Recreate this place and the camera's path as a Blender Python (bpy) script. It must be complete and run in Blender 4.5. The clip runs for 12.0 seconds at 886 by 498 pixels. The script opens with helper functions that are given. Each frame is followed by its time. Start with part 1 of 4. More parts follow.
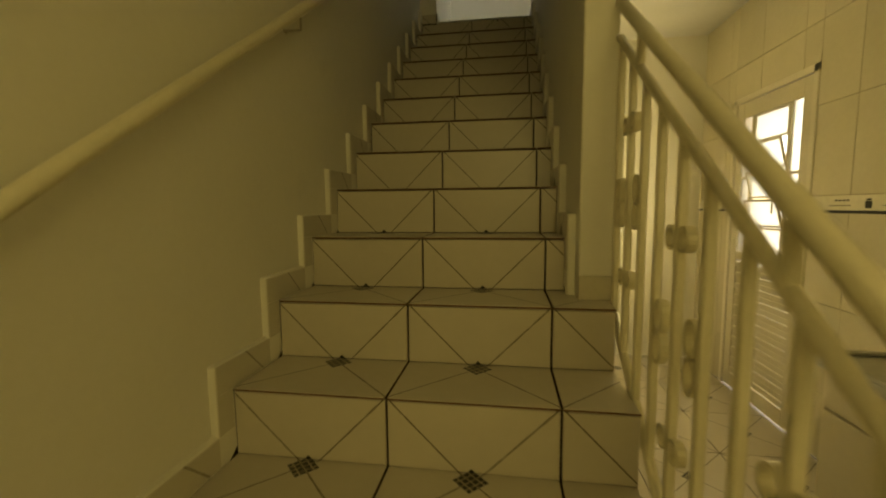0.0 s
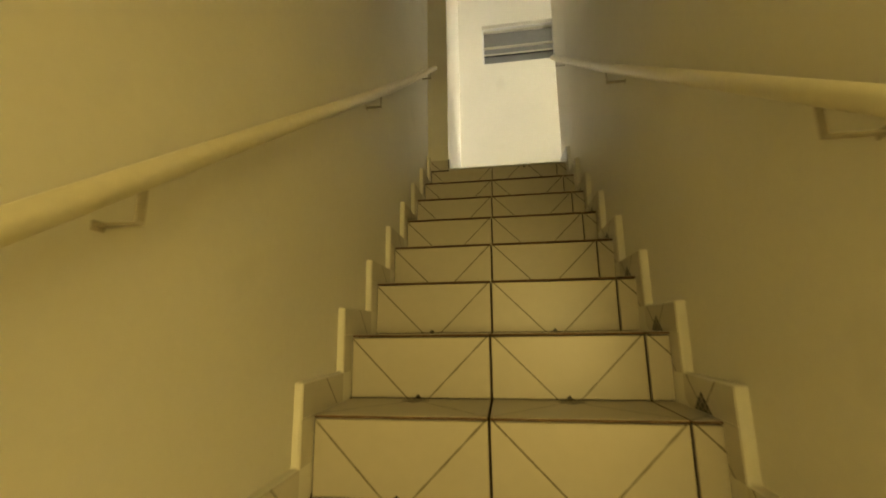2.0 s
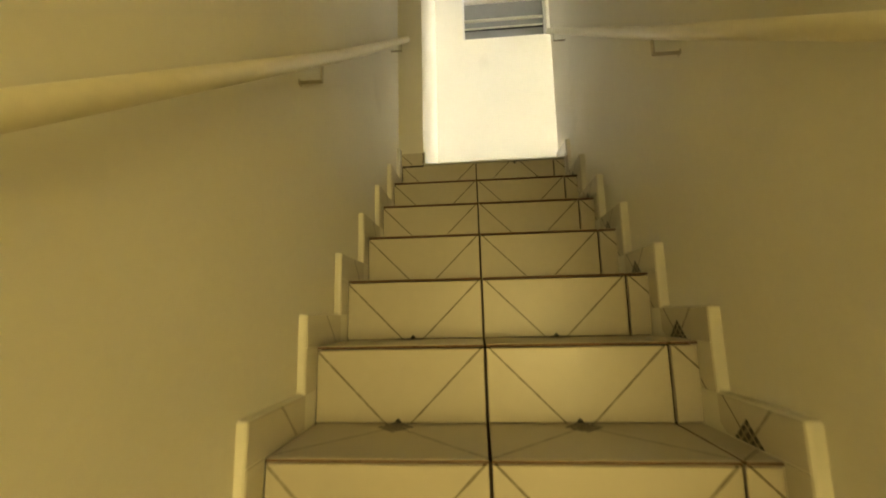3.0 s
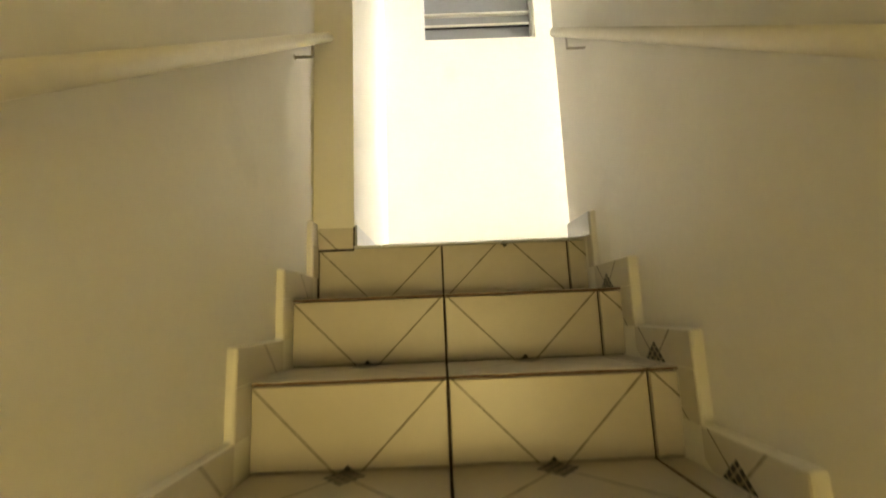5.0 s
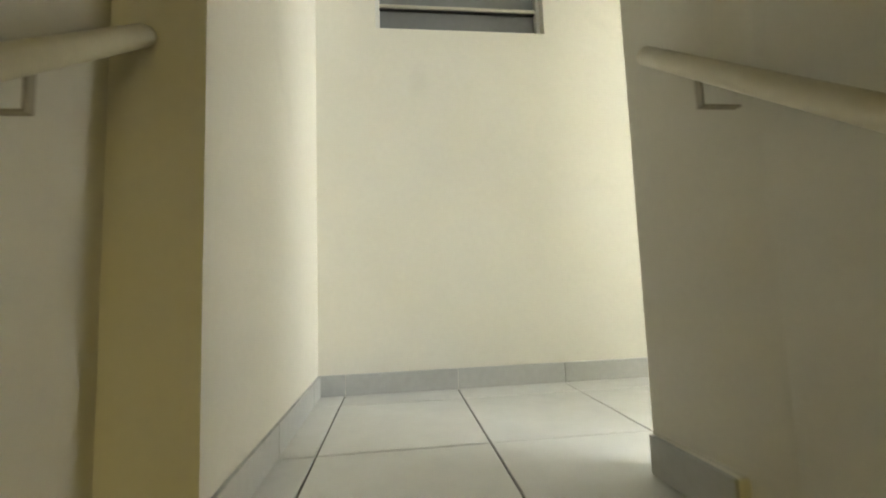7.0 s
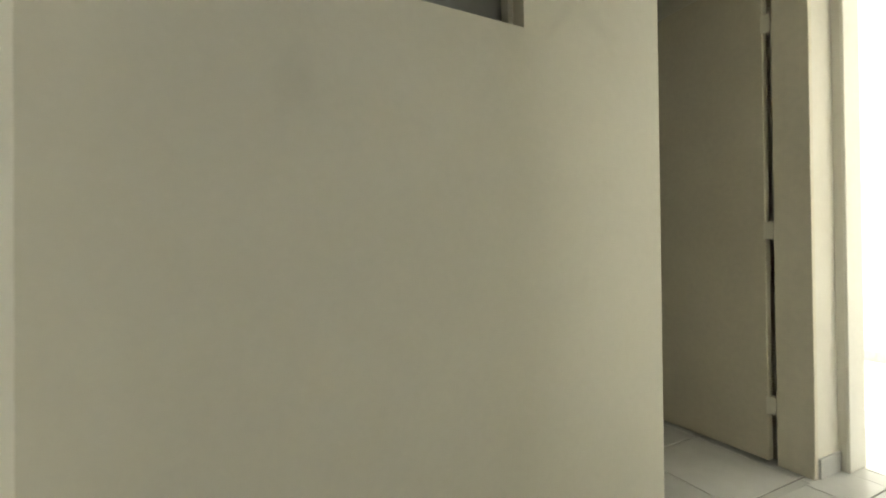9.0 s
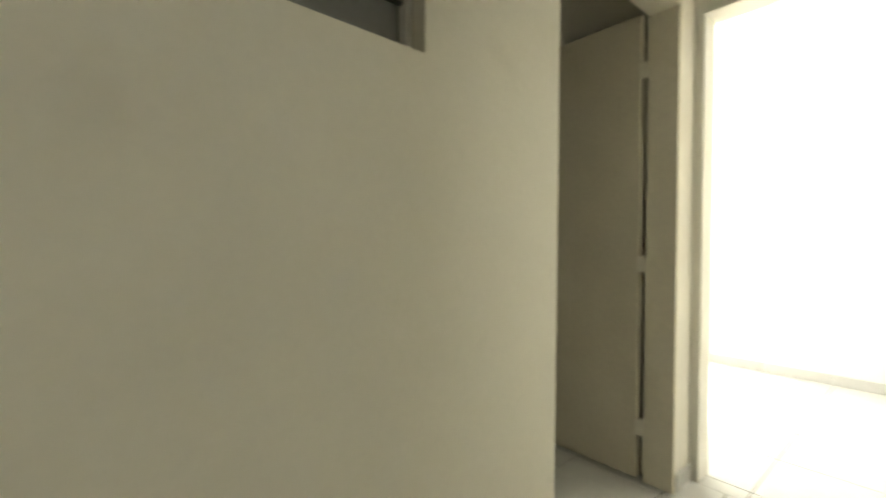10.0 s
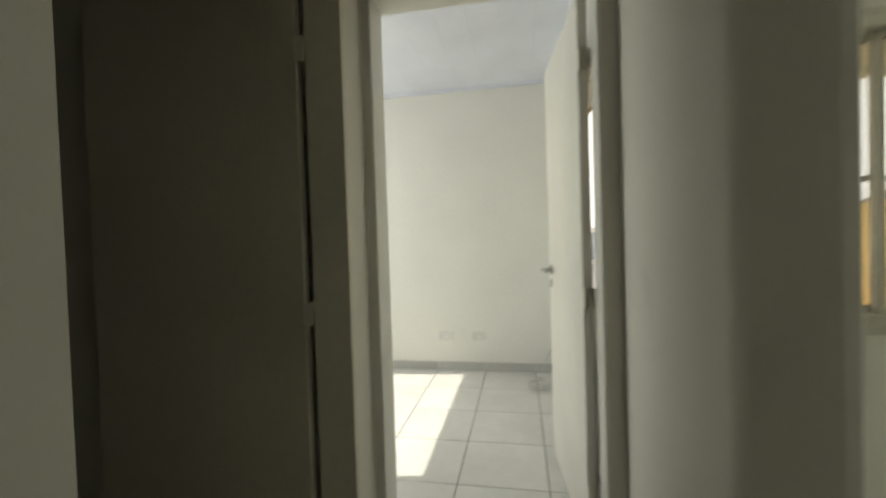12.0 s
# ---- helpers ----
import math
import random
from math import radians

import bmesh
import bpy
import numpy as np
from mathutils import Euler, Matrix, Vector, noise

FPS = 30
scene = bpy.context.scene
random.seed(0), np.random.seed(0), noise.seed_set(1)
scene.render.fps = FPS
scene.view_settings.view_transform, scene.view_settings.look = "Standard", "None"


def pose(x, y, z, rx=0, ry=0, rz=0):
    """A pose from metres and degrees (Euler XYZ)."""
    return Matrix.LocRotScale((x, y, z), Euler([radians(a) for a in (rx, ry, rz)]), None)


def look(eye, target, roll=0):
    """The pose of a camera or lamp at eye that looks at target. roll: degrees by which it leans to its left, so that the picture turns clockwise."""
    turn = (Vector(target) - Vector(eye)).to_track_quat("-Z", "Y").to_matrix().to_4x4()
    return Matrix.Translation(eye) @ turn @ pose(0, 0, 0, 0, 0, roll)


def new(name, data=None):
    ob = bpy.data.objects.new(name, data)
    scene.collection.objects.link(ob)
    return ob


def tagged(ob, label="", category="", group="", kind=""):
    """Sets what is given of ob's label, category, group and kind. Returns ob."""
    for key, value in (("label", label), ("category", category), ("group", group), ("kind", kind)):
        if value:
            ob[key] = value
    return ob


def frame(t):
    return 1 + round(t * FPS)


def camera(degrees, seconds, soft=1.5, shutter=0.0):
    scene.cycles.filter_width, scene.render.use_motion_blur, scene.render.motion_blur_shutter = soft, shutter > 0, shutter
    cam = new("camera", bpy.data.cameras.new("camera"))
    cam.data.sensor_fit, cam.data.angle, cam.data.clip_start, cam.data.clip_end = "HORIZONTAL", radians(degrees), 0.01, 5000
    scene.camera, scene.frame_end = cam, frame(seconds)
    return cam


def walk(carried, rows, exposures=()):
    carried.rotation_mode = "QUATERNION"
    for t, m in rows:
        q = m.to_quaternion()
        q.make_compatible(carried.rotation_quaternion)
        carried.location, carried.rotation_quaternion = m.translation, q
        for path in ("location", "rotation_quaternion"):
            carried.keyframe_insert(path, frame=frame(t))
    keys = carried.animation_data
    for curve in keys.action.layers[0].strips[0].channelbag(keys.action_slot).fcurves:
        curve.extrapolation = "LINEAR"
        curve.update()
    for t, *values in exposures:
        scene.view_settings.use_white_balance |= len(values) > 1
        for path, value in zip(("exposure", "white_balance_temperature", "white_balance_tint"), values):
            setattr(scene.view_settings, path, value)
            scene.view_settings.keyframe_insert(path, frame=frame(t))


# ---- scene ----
# camera and walk
cam = camera(93.4, 12.0, soft=1.9, shutter=0.4)
PATH = [
    (0.0, 0.297, -0.731, 0.661, 8.59, -5.73, 0.48),
    (0.5, 0.177, -0.431, 0.675, 6.53, -6.93, 1.36),
    (0.7, 0.157, -0.305, 0.729, 8.05, -1.46, 2.70),
    (0.8, 0.150, -0.236, 0.770, 8.30, 1.03, 4.10),
    (1.0, 0.115, -0.150, 0.829, 7.22, 4.00, 5.10),
    (1.2, 0.086, -0.060, 0.885, 6.42, 7.70, 4.00),
    (1.5, 0.066, 0.029, 0.983, 6.16, 9.20, 2.93),
    (2.0, 0.045, 0.211, 1.123, 8.32, 10.92, 0.75),
    (2.5, -0.003, 0.440, 1.241, 6.52, 9.42, 1.25),
    (4.5, -0.018, 1.318, 1.822, 2.34, 8.43, 1.15),
    (5.0, -0.004, 1.523, 1.984, 0.02, 8.63, 2.25),
    (5.5, 0.020, 1.696, 2.149, -0.93, 9.62, 0.26),
    (6.0, -0.002, 1.889, 2.295, -0.05, 10.19, 2.60),
    (6.5, -0.009, 2.073, 2.463, -7.71, 8.01, 0.90),
    (7.0, -0.010, 2.272, 2.603, -6.36, 5.13, 2.00),
    (7.5, -0.021, 2.463, 2.745, -11.85, 3.42, 0.70),
    (7.7, 0.012, 2.538, 2.777, -12.43, 4.12, 0.23),
    (8.5, 0.012, 2.855, 3.045, -19.00, 1.30, 0.30),
    (9.3, 0.016, 3.111, 3.113, -28.28, 0.21, 0.43),
    (9.5, 0.039, 3.141, 3.147, -29.97, 0.18, 0.01),
    (10.0, 0.099, 3.172, 3.238, -40.14, -0.48, -0.58),
    (10.2, 0.146, 3.242, 3.271, -49.07, -1.49, 0.04),
    (10.5, 0.211, 3.277, 3.300, -62.19, -1.03, -1.11),
    (10.7, 0.246, 3.290, 3.357, -69.18, -1.57, -1.15),
    (11.0, 0.287, 3.297, 3.409, -78.49, 0.05, -0.79),
    (11.3, 0.372, 3.300, 3.401, -84.0, 0.12, -0.15),
    (11.5, 0.462, 3.302, 3.405, -84.59, 0.87, 0.84),
    (11.7, 0.572, 3.312, 3.410, -85.31, 1.31, 1.67),
    (12.0, 0.700, 3.332, 3.389, -79.51, -1.29, 1.80),
]
walk(cam, [(t, pose(x, y, z, 90 + p, r, w)) for t, x, y, z, w, p, r in PATH],
     exposures=[(0.0, 1.64, 9000, 7), (0.5, 2.1, 9400, 9), (1.0, 2.5, 9700, 14), (1.5, 2.98, 9550, 14), (2.0, 3.33, 9150, 12), (2.5, 3.6, 8750, 11), (4.5, 4.42, 7700, 18), (5.5, 4.24, 7350, 16),
                (6.0, 3.82, 7050, 12), (6.5, 3.44, 7050, 11), (7.0, 3.15, 7050, 10), (7.5, 2.82, 7050, 10), (9.5, 1.98, 7650, 8), (10.0, 1.95, 7850, 8), (10.5, 1.6, 7850, 9), (11.0, 1.0, 7700, 8), (11.5, 0.36, 7450, 9), (12.0, 0.02, 7250, 7)])

# world, sun, the lights in the openings and a rear fill lamp
world = bpy.data.worlds.new("world")
scene.world = world
world.use_nodes = True
sky = world.node_tree.nodes.new("ShaderNodeTexSky")
sky.sky_type, sky.sun_disc = "NISHITA", False
sky.dust_density = 1.5
SUN_ELEVATION, SUN_AZIMUTH = radians(44), radians(-5)
sky.sun_elevation, sky.sun_rotation = SUN_ELEVATION, SUN_AZIMUTH
background = world.node_tree.nodes["Background"]
background.inputs["Strength"].default_value = 0.15
world.node_tree.links.new(sky.outputs["Color"], background.inputs["Color"])
sun = new("sun", bpy.data.lights.new("sun", "SUN"))
sun.data.energy, sun.data.angle, sun.data.color = 4.8, radians(0.5), (1.0, 0.97, 0.91)
sun_from = Vector((math.sin(SUN_AZIMUTH) * math.cos(SUN_ELEVATION), math.cos(SUN_AZIMUTH) * math.cos(SUN_ELEVATION), math.sin(SUN_ELEVATION)))
sun.matrix_world = look(sun_from * 20, (0, 0, 0))


def area_lamp(name, eye, target, width, height, power, color):
    lamp = new(name, bpy.data.lights.new(name, "AREA"))
    lamp.data.shape, lamp.data.size, lamp.data.size_y = "RECTANGLE", width, height
    lamp.data.energy, lamp.data.color = power, color
    lamp.matrix_world = look(eye, target)
    return lamp


RISE, TREAD = 0.185, 0.245
TOP, GROUND = 12 * RISE, -3 * RISE
# the kitchen lies behind the railing, the bedroom and side room face the light
area_lamp("daylight_kitchen_door", (1.70, 1.96, 0.78), (0.0, 1.96, 0.78), 0.5, 0.8, 2.6, (1.0, 0.88, 0.48))
# added fill before the closed rear wall, brightens the stairs; no window there
area_lamp("fill_stair_foot", (0.58, -2.02, 1.15), (-0.05, 1.2, 0.8), 1.6, 1.1, 3.8, (1.0, 0.87, 0.37))
area_lamp("daylight_side_window", (2.24, 2.18, TOP + 1.34), (0, 2.18, TOP + 1.34), 1.1, 0.9, 8.3, (0.80, 0.91, 1.0))
area_lamp("daylight_bedroom_window", (3.25, 5.86, TOP + 1.5), (3.25, 3, TOP + 1.5), 1.4, 1.05, 20, (0.88, 0.94, 1.0))


# ---- materials ----
def material(name, color, rough=0.6, metallic=0.0, grain=0.06, scale=40.0, bump=0.05, spread=0.0, stain=0.08, stain_scale=1.6, smudge=0.0):
    """A painted or plain surface with grain, soft stains and fine relief."""
    m = bpy.data.materials.new(name)
    m.use_nodes = True
    n, l = m.node_tree.nodes, m.node_tree.links
    b = n["Principled BSDF"]
    b.inputs["Roughness"].default_value, b.inputs["Metallic"].default_value = rough, metallic
    co = n.new("ShaderNodeTexCoord")
    fine, broad = n.new("ShaderNodeTexNoise"), n.new("ShaderNodeTexNoise")
    fine.inputs["Scale"].default_value, fine.inputs["Detail"].default_value = scale, 6
    broad.inputs["Scale"].default_value, broad.inputs["Detail"].default_value = stain_scale, 5
    where = co.outputs["Object"]
    if spread:
        # no two pieces share the same stains
        info, shift = n.new("ShaderNodeObjectInfo"), n.new("ShaderNodeVectorMath")
        shift.operation = "MULTIPLY_ADD"
        shift.inputs[1].default_value = (37, 53, 71)
        l.new(info.outputs["Random"], shift.inputs[0])
        l.new(where, shift.inputs[2])
        where = shift.outputs["Vector"]
    l.new(where, fine.inputs["Vector"])
    l.new(where, broad.inputs["Vector"])
    def value(socket, low, high):
        r = n.new("ShaderNodeMapRange")
        r.inputs["From Min"].default_value, r.inputs["From Max"].default_value = 0.3, 0.7
        r.inputs["To Min"].default_value, r.inputs["To Max"].default_value = low, high
        l.new(socket, r.inputs["Value"])
        return r.outputs["Result"]
    mul = n.new("ShaderNodeMath")
    mul.operation = "MULTIPLY"
    l.new(value(fine.outputs["Fac"], 1 - grain, 1 + grain), mul.inputs[0])
    l.new(value(broad.outputs["Fac"], 1 - stain, 1 + stain), mul.inputs[1])
    last = mul.outputs[0]
    if spread:
        r = n.new("ShaderNodeMapRange")
        r.inputs["To Min"].default_value, r.inputs["To Max"].default_value = 1 - spread, 1 + spread
        l.new(info.outputs["Random"], r.inputs["Value"])
        m2 = n.new("ShaderNodeMath")
        m2.operation = "MULTIPLY"
        l.new(last, m2.inputs[0]), l.new(r.outputs["Result"], m2.inputs[1])
        last = m2.outputs[0]
    vm = n.new("ShaderNodeVectorMath")
    vm.operation = "SCALE"
    vm.inputs[0].default_value = color
    l.new(last, vm.inputs["Scale"])
    l.new(vm.outputs["Vector"], b.inputs["Base Color"])
    l.new(value(broad.outputs["Fac"], rough * 0.96, min(1, rough * 1.04)), b.inputs["Roughness"])
    if smudge:
        blot, gate = n.new("ShaderNodeTexNoise"), n.new("ShaderNodeMapRange")
        blot.inputs["Scale"].default_value, blot.inputs["Detail"].default_value = 3.1, 3
        gate.inputs["From Min"].default_value, gate.inputs["From Max"].default_value, gate.inputs["To Max"].default_value = 0.66, 0.74, smudge
        l.new(co.outputs["Object"], blot.inputs["Vector"])
        l.new(blot.outputs["Fac"], gate.inputs["Value"])
        mx = n.new("ShaderNodeMix")
        mx.data_type = "RGBA"
        mx.inputs["B"].default_value = (color[0] * 0.55, color[1] * 0.52, color[2] * 0.5, 1)
        l.new(gate.outputs["Result"], mx.inputs["Factor"])
        l.new(vm.outputs["Vector"], mx.inputs["A"])
        l.new(mx.outputs["Result"], b.inputs["Base Color"])
    bp = n.new("ShaderNodeBump")
    bp.inputs["Strength"].default_value, bp.inputs["Distance"].default_value = bump, 0.004
    l.new(fine.outputs["Fac"], bp.inputs["Height"])
    l.new(bp.outputs["Normal"], b.inputs["Normal"])
    return m


def patterned_tile(name, color, line, dark, rough):
    """Glazed tile: corner-to-corner veins and a dark lattice diamond in the middle, in the piece's own plane."""
    m = material(name, color, rough=rough, grain=0.02, scale=30, bump=0.015, spread=0.03, stain=0.018, stain_scale=4)
    n, l = m.node_tree.nodes, m.node_tree.links
    b = n["Principled BSDF"]
    base = b.inputs["Base Color"].links[0].from_socket
    co = n.new("ShaderNodeTexCoord")
    sep = n.new("ShaderNodeSeparateXYZ")
    wob = n.new("ShaderNodeTexNoise")
    wob.inputs["Scale"].default_value = 30
    l.new(co.outputs["Object"], wob.inputs["Vector"])
    l.new(co.outputs["Object"], sep.inputs["Vector"])
    def op(kind, a, c=None):
        x = n.new("ShaderNodeMath")
        x.operation = kind
        for i, v in enumerate((a, c)):
            if v is None:
                continue
            if isinstance(v, (int, float)):
                x.inputs[i].default_value = v
            else:
                l.new(v, x.inputs[i])
        return x.outputs[0]
    ax, ay = op("ABSOLUTE", sep.outputs["X"]), op("ABSOLUTE", sep.outputs["Y"])
    off = op("ABSOLUTE", op("SUBTRACT", ax, ay))
    width = op("MULTIPLY", wob.outputs["Fac"], 0.0066)
    vein = op("LESS_THAN", off, width)
    ring = op("ADD", ax, ay)
    diamond = op("LESS_THAN", ring, 0.044)
    u = op("ABSOLUTE", op("SINE", op("MULTIPLY", op("ADD", sep.outputs["X"], sep.outputs["Y"]), 125)))
    v = op("ABSOLUTE", op("SINE", op("MULTIPLY", op("SUBTRACT", sep.outputs["X"], sep.outputs["Y"]), 125)))
    lattice = op("GREATER_THAN", op("MINIMUM", u, v), 0.33)
    def mix(fac, a, color2):
        x = n.new("ShaderNodeMix")
        x.data_type = "RGBA"
        if isinstance(fac, float):
            x.inputs["Factor"].default_value = fac
        else:
            l.new(fac, x.inputs["Factor"])
        l.new(a, x.inputs["A"])
        x.inputs["B"].default_value = (*color2, 1)
        return x.outputs["Result"]
    c1 = mix(op("MULTIPLY", vein, 0.85), base, line)
    c2 = mix(op("MULTIPLY", diamond, 0.85), c1, (0.30, 0.25, 0.17))
    c3 = mix(op("MULTIPLY", diamond, lattice), c2, dark)
    l.new(c3, b.inputs["Base Color"])
    b.inputs["Specular IOR Level"].default_value = 0.5
    return m


def emitter(name, color, strength):
    m = bpy.data.materials.new(name)
    m.use_nodes = True
    b = m.node_tree.nodes["Principled BSDF"]
    b.inputs["Base Color"].default_value = (0, 0, 0, 1)
    b.inputs["Emission Color"].default_value = (*color, 1)
    b.inputs["Emission Strength"].default_value = strength
    return m


def glass(name, color, rough):
    m = bpy.data.materials.new(name)
    m.use_nodes = True
    b = m.node_tree.nodes["Principled BSDF"]
    b.inputs["Base Color"].default_value = (*color, 1)
    b.inputs["Transmission Weight"].default_value, b.inputs["Roughness"].default_value, b.inputs["IOR"].default_value = 1.0, rough, 1.45
    return m


WALL = material("cream_wall_paint", (0.785, 0.755, 0.665), rough=0.6, grain=0.012, scale=55, bump=0.13, stain=0.04, smudge=0.13)
WHITE_WALL = material("white_bedroom_paint", (0.80, 0.795, 0.745), rough=0.6, grain=0.03, scale=55, bump=0.2, stain=0.03)
CEIL = material("white_ceiling_paint", (0.78, 0.78, 0.78), rough=0.7, grain=0.02)
CREAM_PVC = material("cream_pvc_lining", (0.70, 0.67, 0.55), rough=0.3, grain=0.015, bump=0.01)
PVC = material("white_pvc_lining", (0.74, 0.77, 0.84), rough=0.25, grain=0.015, bump=0.01)
TILE = patterned_tile("patterned_cream_tile", (0.55, 0.50, 0.415), (0.13, 0.10, 0.05), (0.015, 0.014, 0.012), 0.34)
SKIRT_TILE = patterned_tile("pale_patterned_skirting", (0.60, 0.555, 0.46), (0.18, 0.14, 0.08), (0.02, 0.018, 0.015), 0.34)
TILE_BODY = material("brown_tile_body", (0.15, 0.085, 0.045), rough=0.85, grain=0.2, scale=90)
GROUT = material("dark_grout", (0.045, 0.032, 0.02), rough=0.9, grain=0.3, scale=120)
SKIRT = material("cream_tile_skirting", (0.64, 0.59, 0.47), rough=0.32, grain=0.03, spread=0.03)
PALE = material("pale_grey_floor_tile", (0.70, 0.70, 0.67), rough=0.14, grain=0.03, scale=14, bump=0.015, spread=0.03)
PALE_SKIRT = material("pale_grey_skirting_tile", (0.52, 0.52, 0.50), rough=0.32, grain=0.04, spread=0.03)
GREY_GROUT = material("grey_grout", (0.11, 0.10, 0.09), rough=0.9, grain=0.25, scale=120)
KITCHEN_TILE = material("cream_wall_tile", (0.66, 0.61, 0.46), rough=0.2, grain=0.02, spread=0.03)
KITCHEN_GROUT = material("beige_grout", (0.44, 0.37, 0.24), rough=0.9)
RAIL = material("cream_rail_enamel", (0.74, 0.68, 0.52), rough=0.3, grain=0.03, scale=60, bump=0.03)
BRACKET = material("bracket_steel_paint", (0.44, 0.39, 0.29), rough=0.4, grain=0.15)
DOOR_PAINT = material("cream_door_paint", (0.66, 0.61, 0.48), rough=0.4, grain=0.03, scale=50, bump=0.05)
WHITE_DOOR = material("white_door_paint", (0.80, 0.78, 0.70), rough=0.35, grain=0.02, bump=0.03)
CASING = material("cream_casing_paint", (0.72, 0.67, 0.54), rough=0.4, grain=0.03)
HINGE = material("painted_hinge", (0.78, 0.74, 0.62), rough=0.35, grain=0.05)
CHROME = material("brushed_chrome", (0.55, 0.54, 0.52), rough=0.25, metallic=1.0)
ALU = material("white_aluminium", (0.72, 0.71, 0.68), rough=0.35, grain=0.03)
ALU_GREY = material("satin_aluminium", (0.64, 0.61, 0.52), rough=0.35, metallic=0.3)
DARK = material("matt_black", (0.02, 0.02, 0.02), rough=0.7)
LOUVRE = material("frosted_grey_glass", (0.235, 0.24, 0.24), rough=0.35, grain=0.04)
FROST = glass("fluted_door_glass", (0.95, 0.95, 0.9), 0.35)
CLEAR = glass("clear_glass", (0.97, 0.98, 0.98), 0.0)
OCHRE = material("ochre_exterior_paint", (0.47, 0.30, 0.075), rough=0.8, grain=0.08, scale=25, bump=0.3)
YELLOW = material("yellow_exterior_paint", (0.80, 0.62, 0.07), rough=0.7, grain=0.05, bump=0.2)
STEEL = material("stainless_steel", (0.45, 0.45, 0.43), rough=0.3, metallic=1.0)
CABINET = material("white_cabinet_laminate", (0.66, 0.60, 0.46), rough=0.35, grain=0.02)
CONCRETE = material("grey_concrete", (0.33, 0.31, 0.28), rough=0.9, grain=0.12, bump=0.3)
ROOF = material("clay_roof_tile", (0.11, 0.095, 0.09), rough=0.8, grain=0.2, scale=15)
CABLE = material("white_cable", (0.55, 0.54, 0.50), rough=0.5)


# ---- mesh helpers ----
def link(name, bm, mat, parent=None, label="", smooth=False):
    me = bpy.data.meshes.new(name)
    bm.to_mesh(me)
    bm.free()
    if mat:
        me.materials.append(mat)
    if smooth:
        for p in me.polygons:
            p.use_smooth = True
    ob = new(name, me)
    if parent:
        ob.parent = parent
    if label:
        ob["label"] = label
    return ob


def part(name, bm, mat, parent, label="", smooth=False):
    return link(name, bm, mat, parent, label, smooth)


def empty(name, m, label="", category="", group="", kind=""):
    ob = new(name)
    ob.matrix_world = m
    return tagged(ob, label, category, group, kind)


def add_box(bm, x0, x1, y0, y1, z0, z1, bevel=0.0, m=None):
    vs = bmesh.ops.create_cube(bm, size=1.0)["verts"]
    for v in vs:
        v.co = Vector(((x0 + x1) / 2 + v.co.x * (x1 - x0), (y0 + y1) / 2 + v.co.y * (y1 - y0), (z0 + z1) / 2 + v.co.z * (z1 - z0)))
    if bevel:
        es = list({e for v in vs for e in v.link_edges})
        made = bmesh.ops.bevel(bm, geom=es, offset=bevel, segments=1, affect="EDGES", profile=0.5)
        vs = list({v for f in made["faces"] for v in f.verts} | {v for v in vs if v.is_valid})
    if m is not None:
        bmesh.ops.transform(bm, matrix=m, verts=vs)
    return vs


def box(x0, x1, y0, y1, z0, z1, bevel=0.0):
    bm = bmesh.new()
    add_box(bm, x0, x1, y0, y1, z0, z1, bevel)
    return bm


def boxes(*rows, bevel=0.0):
    bm = bmesh.new()
    for r in rows:
        add_box(bm, *r, bevel)
    return bm


def add_tube(bm, points, radius, sides=14, caps=True):
    """A round bar along a polyline."""
    pts = [Vector(p) for p in points]
    rings = []
    for i, p in enumerate(pts):
        a = pts[max(i - 1, 0)]
        b = pts[min(i + 1, len(pts) - 1)]
        d = (b - a).normalized()
        q = d.to_track_quat("Z", "Y")
        rings.append([bm.verts.new(p + q @ Vector((radius * math.cos(k * 2 * math.pi / sides), radius * math.sin(k * 2 * math.pi / sides), 0))) for k in range(sides)])
    for r, s in zip(rings, rings[1:]):
        for k in range(sides):
            bm.faces.new((r[k], r[(k + 1) % sides], s[(k + 1) % sides], s[k]))
    if caps:
        bm.faces.new(list(reversed(rings[0])))
        bm.faces.new(rings[-1])


def tube(points, radius, sides=14):
    bm = bmesh.new()
    add_tube(bm, points, radius, sides)
    return bm


def structure(name, bm, mat, label, category):
    return tagged(link(name, bm, mat), label, category, kind="structure")


# ---- large structure ----
UP = TOP + 2.62          # underside of the upper ceiling
X_LEFT, X_RIGHT = -0.442, 0.520
F_LEFT, F_RIGHT = -0.422, 0.494      # faces of the stepped skirting
Y_BACK = 3.866
LOW = 1.92               # underside of the kitchen ceiling
X_KIT, Y_KIT = 1.78, 2.78
# unseen rear wall, set near so the added fill fades up the stairs
Y_REAR = -2.1
structure("wall_stair_left", box(-0.60, X_LEFT, Y_REAR, 2.94, GROUND - 0.2, UP), WALL, "cream painted plaster wall along the stairs", "wall")
structure("wall_landing_left", boxes((-0.60, -0.300, 2.94, Y_BACK, TOP - 0.015, UP), (-0.60, X_LEFT, 2.94, Y_BACK, GROUND - 0.2, TOP - 0.015)), WALL, "cream painted plaster wall beside the top landing", "wall")
bm = bmesh.new()
foot = [(X_RIGHT, 0.605), (X_RIGHT, 2.80), (0.490, 3.086), (0.622, 3.086), (0.622, 0.605)]
low, high = [bm.verts.new((x, y, GROUND)) for x, y in foot], [bm.verts.new((x, y, UP)) for x, y in foot]
bm.faces.new(low), bm.faces.new(high)
for k in range(5):
    bm.faces.new((low[k], low[(k + 1) % 5], high[(k + 1) % 5], high[k]))
bmesh.ops.recalc_face_normals(bm, faces=bm.faces)
